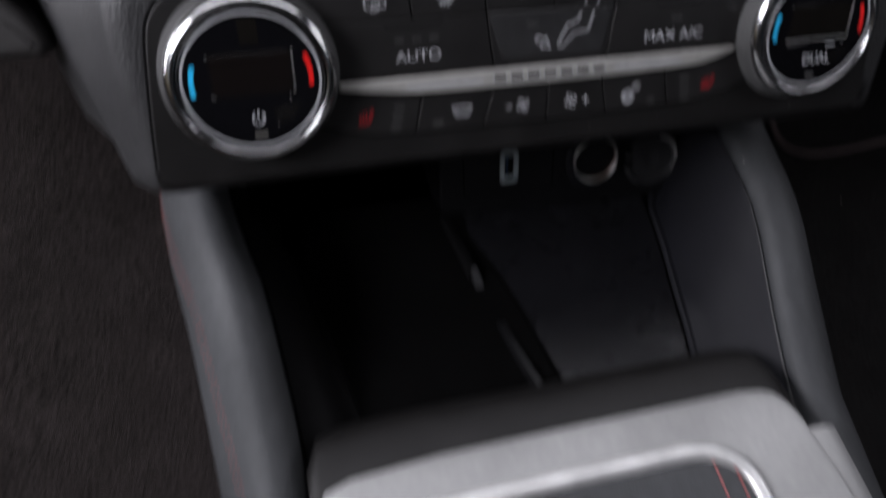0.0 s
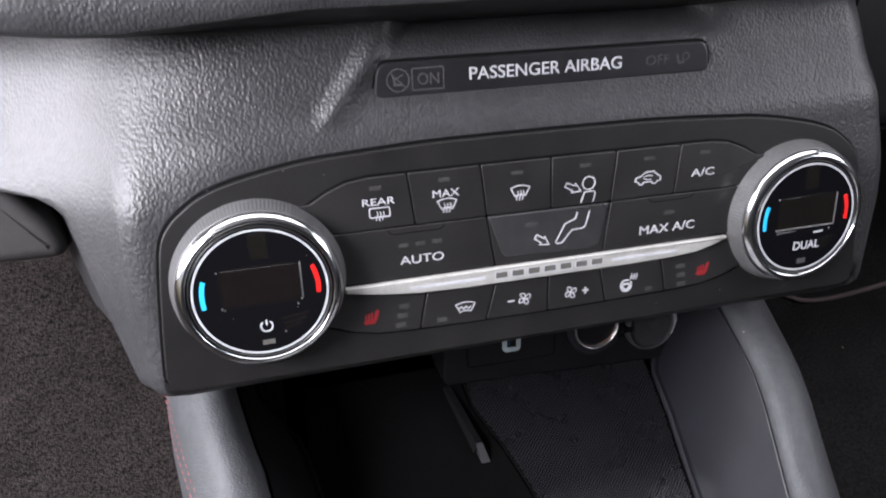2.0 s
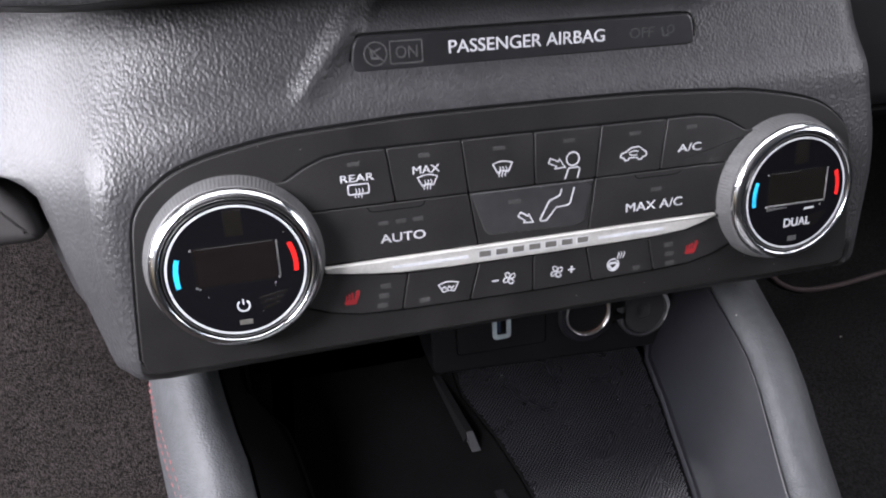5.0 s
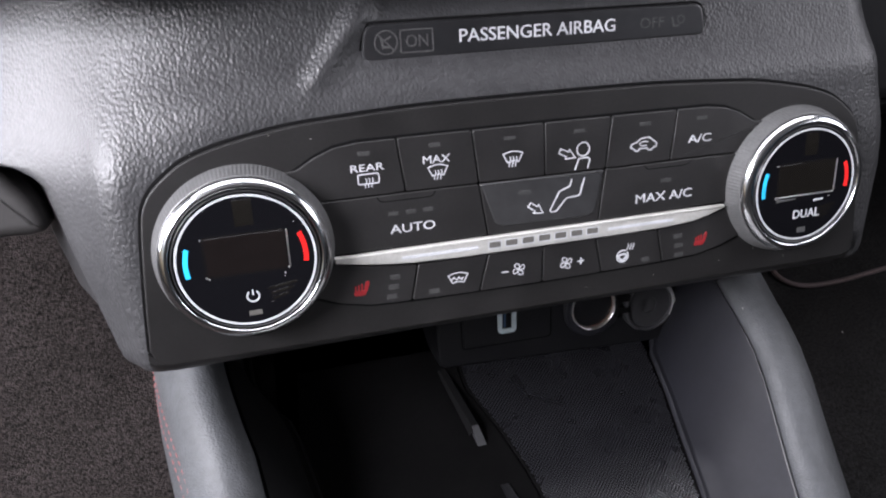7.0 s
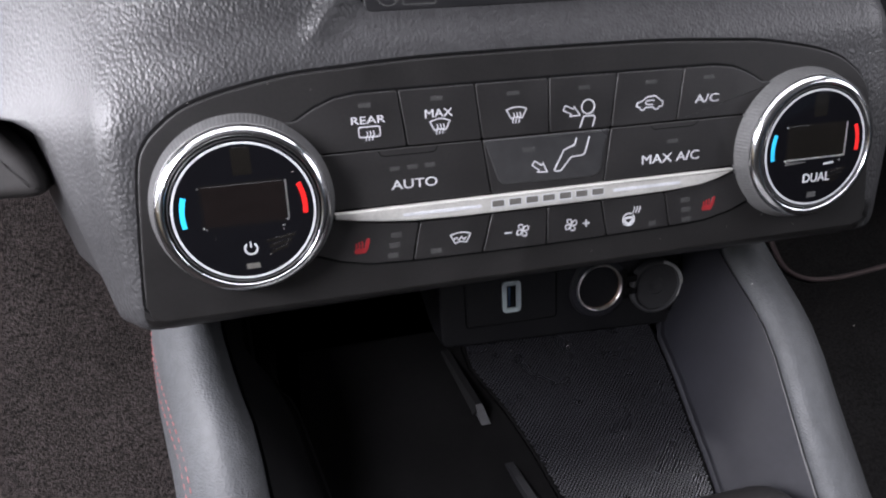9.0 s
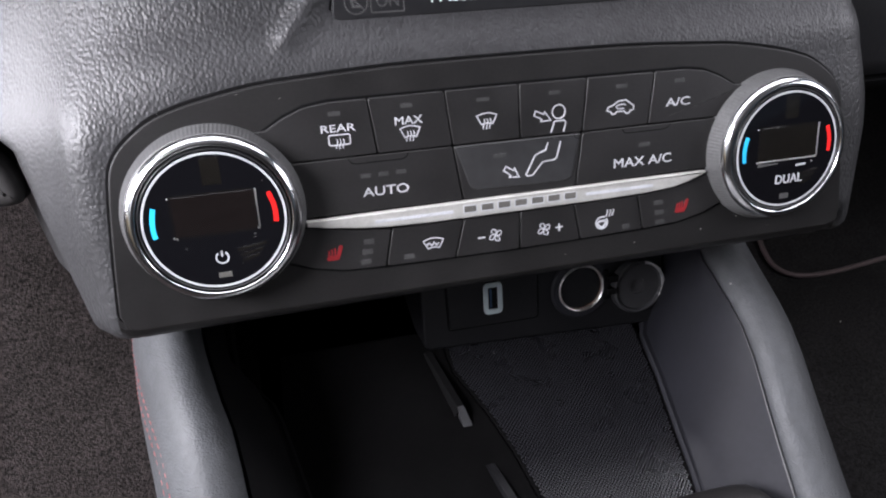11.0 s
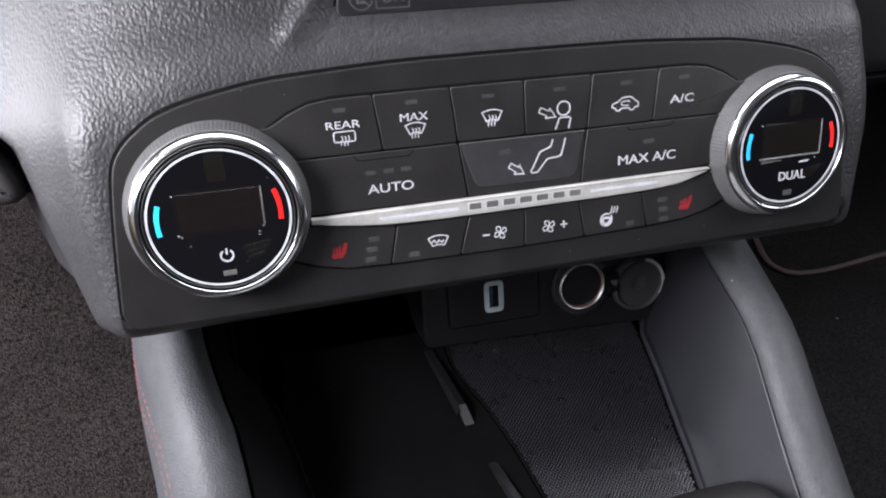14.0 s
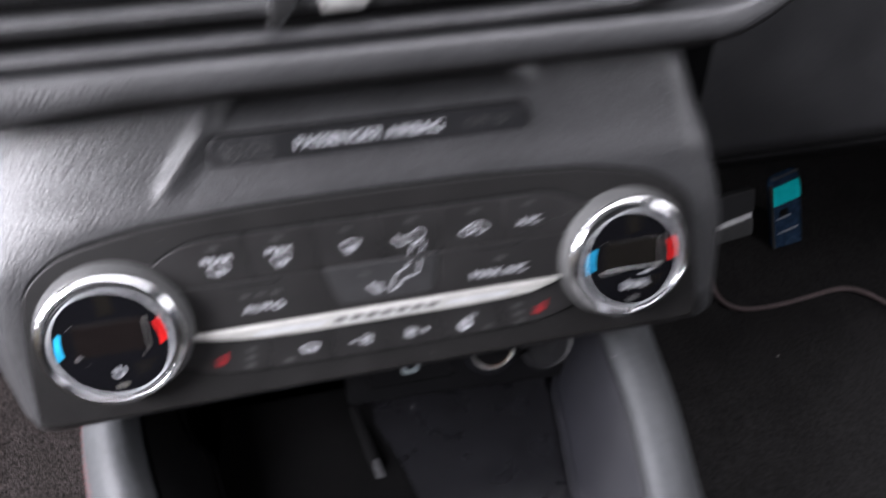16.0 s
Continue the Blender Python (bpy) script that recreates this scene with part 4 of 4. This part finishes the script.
part("mat_sheet", slab([(-0.112, -0.085)] + [(x - 0.0008, y) for x, y in zip(MAT_LEFT, MAT_Y)] + [(-0.100, 0.06)], 0.0, 0.0012, 0.0004, 2), MAT_SHADE, mat_)
v_, f_ = [], []
step = 0.0022
for i in range(122):
    for j in range(56):
        y = 0.050 - step * 0.5 * i
        x = -0.010 + step * 1.0 * j + (step / 2 if i % 2 else 0)
        lo, hi = table(y, MAT_Y, MAT_LEFT) + 0.0015, table(y, MAT_Y, MAT_RIGHT) - 0.0015
        if lo < x < hi and y > -0.0835:
            n, r = len(v_), step * 0.34
            for k, h in ((1.0, 0.0015), (0.75, 0.0022)):
                v_ += [(x - r * k, y, h), (x, y - r * 0.9 * k, h), (x + r * k, y, h), (x, y + r * 0.9 * k, h)]
            f_ += [[n + a, n + (a + 1) % 4, n + 4 + (a + 1) % 4, n + 4 + a] for a in range(4)] + [[n + 4, n + 5, n + 6, n + 7]]
dots = part("mat_pattern", (v_, f_), DOT, mat_, "raised diamond pattern", 10)
tagged(dots, kind="stuff")

divider = thing("tray_divider", pose(0, 0, 0.3331), "black tray divider rib with two grey end faces", "divider")
for y0, x0, y1, x1, skin in ((0.045, -0.0180, 0.004, -0.0110, BLACK), (-0.030, -0.0040, -0.090, 0.0100, RUBBER)):
    rib = part("rib", sheet([[(x0 - 0.0035, y0, 0.0), (x0 - 0.002, y0, 0.002), (x0 + 0.002, y0, 0.002), (x0 + 0.0035, y0, 0.0)], [(x1 - 0.004, y1, 0.0), (x1 - 0.0018, y1, 0.0068), (x1 + 0.0018, y1, 0.0068), (x1 + 0.004, y1, 0.0)], [(x1 - 0.0042, y1 - 0.003, 0.0), (x1 - 0.002, y1 - 0.003, 0.005), (x1 + 0.002, y1 - 0.003, 0.005), (x1 + 0.0042, y1 - 0.003, 0.0)]], closed=True, caps=True), skin, divider)
    part("end_face", sheet([[(x1 - 0.0018 + q * 0.0014, y1 - 0.0006 - q * 0.010, 0.0072 - q * 0.0064), (x1 + 0.0018 + q * 0.0030, y1 - 0.0006 - q * 0.010, 0.0072 - q * 0.0064), (x1 + 0.0018 + q * 0.0030, y1 - 0.0006 - q * 0.010, 0.0002), (x1 - 0.0018 + q * 0.0014, y1 - 0.0006 - q * 0.010, 0.0002)] for q in (0, 0.4, 0.8, 1)], closed=True, caps=True), LOWDASH, divider, "grey end face")

SOCK = pose(0, 0, 0.5, 90 - TILT, 0, 0)
sockets = thing("socket_module", SOCK, "black plastic module with a USB port and a 12 volt socket", "socket")
FRONT = -110.0
module = part("module_body", mm(joined(slab(soften([(-21, -121), (128, -128), (128, -60), (-22, -60)], 5), -175, FRONT - 1.6, 1.6, 3))), RUBBER, sockets)
plate = part("port_plate", mm(slab(soften([(-6, -110.4), (47.2, -111), (47.2, -66), (-7, -66)], 2.5), FRONT - 4, FRONT - 0.6, 0.8, 2)), RUBBER, sockets)
part("plate_gap", mm(slab(soften([(-7, -111.4), (48.2, -112), (48.2, -66), (-8, -66)], 3), FRONT - 4, FRONT - 1.4, 0.1, 1)), BLACK, sockets)
rim_i = soften(box2(17.0, 22.7, -101.3, -87.8), 0.6)
usb = part("usb_port", mm(joined(stroke(soften(box2(15.7, 24.2, -102.6, -86.5), 1.6), 2.6, FRONT - 0.4, True, 1.0))), USBRIM, sockets, "pale grey rim of the USB port")
part("port_hole", mm(slab(rim_i, FRONT - 3, FRONT - 0.45, 0.1, 1)), BLACK, usb)
part("port_tongue", mm(slab(box2(18.0, 19.6, -100.4, -88.8), FRONT - 2, FRONT - 0.35, 0.2, 1)), NAVY, usb)
CX, CY = 74.4, -97.4
part("socket_surround", mm(lathe([(19.0, FRONT - 3), (18.6, FRONT - 0.6), (17.6, FRONT + 0.2), (14.6, FRONT + 0.3)], 64, CX, CY)), INNER, sockets)
ring = part("socket_ring", mm(lathe([(14.3, FRONT - 1), (14.2, FRONT + 0.5), (13.8, FRONT + 0.9), (13.3, FRONT + 0.7), (13.0, FRONT - 0.5), (12.8, FRONT - 6)], 72, CX, CY)), SATIN, sockets, "chrome rim of the 12 volt socket", 60)
part("socket_barrel", mm(lathe([(12.6, FRONT - 1), (12.2, FRONT - 32), (0.0, FRONT - 34)], 48, CX, CY)), SOCKET, sockets, "dull brown socket lining")
cap = part("socket_cap", mm(lathe([(16.6, FRONT - 6), (16.8, FRONT + 1.5), (16.2, FRONT + 3.2), (15.2, FRONT + 3.6), (14.2, FRONT + 3.0), (13.9, FRONT + 1.6), (5.2, FRONT + 1.4), (5.0, FRONT + 0.6), (3.0, FRONT + 0.6), (2.4, FRONT + 0.2), (0.0, FRONT + 0.2)], 64, 110.0, -101.0)), CAPGREY, sockets, "open dark grey hinged socket cap")
part("cap_rim", mm(band(110.0, -101.0, 14.6, 16.4, -30, 78, FRONT + 3.2, 0.6)), GEARGREY, cap, "pale arc on the right of the cap's rim")
part("cap_hinge", mm(joined(slab(box2(89.5, 96.5, -95.5, -91.5), FRONT - 2, FRONT + 3.6, 0.5), slab(box2(89.5, 96.5, -103.0, -99.0), FRONT - 2, FRONT + 3.6, 0.5), slab(box2(88.0, 91.0, -106, -88), FRONT - 2, FRONT + 2.2, 0.8))), BLACK, sockets, "black plastic hinge")

# ---- footwells ----
def cloth(name, x0, x1, y0, y1, f, mat, label, nx=24, ny=24):
    rows = [[(x0 + (x1 - x0) * j / nx, y0 + (y1 - y0) * i / ny, f(x0 + (x1 - x0) * j / nx, y0 + (y1 - y0) * i / ny) + 0.0025 * noise.noise((j * 0.4, i * 0.4, x0))) for j in range(nx + 1)] for i in range(ny + 1)]
    ob = new(name, mesh_of(name, *sheet(rows), mat, 80))
    return tagged(ob, label, "carpet", kind="structure")


cloth("carpet_left", -0.74, -0.165, -1.5, 0.66, lambda x, y: 0.20 + 0.55 * max(0, y - 0.20), CARPET, "worn grey-brown footwell carpet")
cloth("carpet_right", 0.165, 0.74, -1.5, 0.66, lambda x, y: 0.222 + 0.5 * max(0, y - 0.30), DARKCARPET, "black footwell carpet")
cu = bpy.data.curves.new("mat_piping", "CURVE")
cu.dimensions, cu.bevel_depth, cu.bevel_resolution = "3D", 0.0022, 3
sp = cu.splines.new("NURBS")
PIPE = [(0.350, 0.26), (0.340, 0.20), (0.3285, 0.164), (0.327, 0.144), (0.342, 0.131), (0.376, 0.1295), (0.42, 0.134), (0.448, 0.137), (0.468, 0.128), (0.50, 0.08), (0.52, -0.02)]
sp.points.add(len(PIPE) - 1)
for q, (x, y) in zip(sp.points, PIPE):
    q.co = (x, y, 0.2255, 1)
sp.use_endpoint_u, sp.order_u = True, 3
mat_edge = new("floor_mat", mesh_of("floor_mat", *slab([(x, y) for x, y in PIPE] + [(0.74, -0.02), (0.74, 0.26)], 0.2225, 0.2255, 0.001), DARKCARPET))
tagged(mat_edge, "black carpet floor mat with brown piped edge", "mat")
pipe_tmp = bpy.data.objects.new("piping", cu)
scene.collection.objects.link(pipe_tmp)
bpy.context.view_layer.update()
me = bpy.data.meshes.new_from_object(pipe_tmp.evaluated_get(bpy.context.evaluated_depsgraph_get()))
bpy.data.objects.remove(pipe_tmp)
me.materials.clear()
me.materials.append(PIPING)
me.shade_smooth()
pipe = new("piping", me)
pipe.parent = mat_edge
tagged(pipe, "dull brown piping")

# pedals
def pedal(x, y, z, w, h, lean, name, label, cover, roll=0):
    ob = thing(name, pose(x, y, z, 90 - lean, 0, 8) @ pose(0, 0, 0, 0, 0, roll), label, "pedal")
    part("pad", slab(soften(box2(-w / 2, w / 2, -h / 2, h / 2), 0.006), -0.006, 0.0, 0.0015, 2), cover, ob)
    part("arm", sheet([[(-0.004, 0.0, -0.006), (0.004, 0.0, -0.006), (0.004, 0.0, -0.012), (-0.004, 0.0, -0.012)], [(-0.004, 0.0, -0.16), (0.004, 0.0, -0.16), (0.004, -0.01, -0.17), (-0.004, -0.01, -0.17)]], closed=True, caps=True), BLACK, ob)
    return ob


acc = pedal(0.4215, 0.205, 0.247, 0.032, 0.108, 24, "accelerator_pedal", "narrow foot pedal wrapped in dark blue and turquoise film", NAVY, 8)
part("film_band", slab(soften(box2(-0.0165, 0.0165, 0.024, 0.044), 0.002), -0.002, 0.0012, 0.0005, 2), CYAN, acc, "turquoise film")
part("film_seam", slab(box2(-0.012, 0.004, 0.0085, 0.0096), -0.002, 0.0008, 0.0002, 1), WHITE, acc)
part("film_seam", slab(box2(-0.012, 0.012, -0.0075, -0.0065), -0.002, 0.0008, 0.0002, 1), WHITE, acc)
part("film_edge", slab([(0.0148, -0.050), (0.0162, -0.050), (0.0172, 0.0), (0.0162, 0.036), (0.0140, 0.053), (0.0130, 0.052), (0.0152, 0.034), (0.0160, 0.0)], -0.002, 0.0018, 0.0003, 1), CHROME, acc)
part("film_edge", slab(box2(-0.0166, -0.0160, -0.050, 0.046), -0.002, 0.0018, 0.0002, 1), KNOBGREY, acc)
part("film_edge", slab([(-0.0150, 0.0525), (0.0130, 0.0525), (0.0130, 0.0535), (-0.0150, 0.0535)], -0.002, 0.0018, 0.0002, 1), KNOBGREY, acc)
part("film_tag", slab(soften(box2(-0.0085, 0.0010, 0.0105, 0.0175), 0.0012), -0.002, 0.0009, 0.0002, 1), BLACK, acc)
# White base between the pads stands in for glare on the metal.
brk = pedal(0.357, 0.2085, 0.265, 0.050, 0.046, 24, "brake_pedal", "metal foot pedal with grey rubber pads, edge glare painted white", PEDAL_GLARE)
part("rubber_pad", slab(soften([(-0.0235, 0.006), (-0.018, -0.004), (0.0252, 0.0005), (0.0252, 0.0236), (-0.0235, 0.0236)], 0.003), -0.0065, 0.002, 0.001, 2), CAPGREY, brk, "glossy dark grey rubber pad")
part("rubber_pad", slab(soften([(-0.017, -0.0236), (0.0252, -0.0236), (0.0252, -0.0060), (-0.015, -0.0100)], 0.003), -0.0065, 0.002, 0.001, 2), KNOBGREY, brk, "lighter grey rubber pad")

# dust specks
specks = []
for x, y, z, r in ((0.019, 0.037, 0.3352, 0.0006), (0.1165, -0.0440, 0.3605, 0.0005), (0.128, 0.004, 0.4075, 0.0006), (0.351, 0.081, 0.2235, 0.0009), (0.06, -0.03, 0.3362, 0.0003)):
    specks.append(([(x + r * a, y + r * b, z + r * c) for a, b, c in ((1, 0, 0), (0, 1, 0), (-1, 0, 0), (0, -1, 0), (0.1, 0, 0.8), (0, 0, -0.8))], [[0, 1, 4], [1, 2, 4], [2, 3, 4], [3, 0, 4], [1, 0, 5], [2, 1, 5], [3, 2, 5], [0, 3, 5]]))
for u, v, z in ((-103, 41.2, -10.8), (-88.5, 38.6, -10.8), (-130, 37.0, -10.8), (-127, -8.5, 0.1), (-103.5, -7.4, 0.1), (-109, -16.5, 0.1), (-98.5, 12.4, 0.1), (118, -36.4, -10.8), (84, -33.6, -10.8), (52, -35.2, -10.8), (20, -36.0, -10.8), (101.5, -30.0, -10.8)):
    p = at(u, v, z)
    r = 0.00022
    specks.append(([tuple(p + Vector((r * a, r * b, r * c))) for a, b, c in ((1, 0, 0), (0, 1, 0), (-1, 0, 0), (0, -1, 0), (0.1, 0, 0.8), (0, 0, -0.8))], [[0, 1, 4], [1, 2, 4], [2, 3, 4], [3, 0, 4], [1, 0, 5], [2, 1, 5], [3, 2, 5], [0, 3, 5]]))
dust = new("dust", mesh_of("dust", *joined(*specks), DUST))
tagged(dust, "tiny pale dust specks", "dust", kind="stuff")

# ---- cabin round the camera ----
def block(name, x0, x1, y0, y1, z0, z1, mat, label, kind="structure", category="wall"):
    ob = new(name, mesh_of(name, *slab(box2(x0, x1, y0, y1), z0, z1, min(0.01, (z1 - z0) * 0.2), 2), mat))
    return tagged(ob, label, category, kind=kind)


# Unseen shell, added to keep the sky's light to the window openings.
block("floor", -0.80, 0.80, -1.75, 0.85, 0.02, 0.06, DARKCARPET, "dark carpeted cabin floor", category="floor")
block("ceiling", -0.80, 0.80, -1.75, 0.0, 1.22, 1.26, LINING, "pale grey cabin headlining", category="ceiling")
block("wall_left", -0.80, -0.75, -1.75, 0.85, 0.06, 0.28, BLACK, "dark door sill under the open doorway")
block("wall_left_rear", -0.80, -0.75, -1.75, -0.62, 0.28, 1.14, LINING, "unseen panel closing the side behind the left window")
block("wall_left_front", -0.80, -0.75, 0.49, 0.85, 0.28, 1.14, BLACK, "unseen panel closing the side before the left window")
block("wall_left_top", -0.80, -0.75, -1.75, 0.85, 1.14, 1.22, LINING, "roof rail over the left window")
block("wall_right", 0.75, 0.80, -1.75, 0.85, 0.06, 0.74, BLACK, "dark right door trim")
block("wall_right_top", 0.75, 0.80, -1.75, 0.85, 1.12, 1.22, LINING, "roof rail over the right window")
block("wall_front", -0.75, 0.75, 0.70, 0.75, 0.06, 0.80, DARKCARPET, "dark bulkhead")
block("wall_back", -0.75, 0.75, -1.75, -1.70, 0.06, 1.22, LINING, "seat backs and rear trim")
block("dash_top", -0.75, 0.75, 0.16, 0.70, 0.66, 0.74, BLACK, "dark dashboard top")
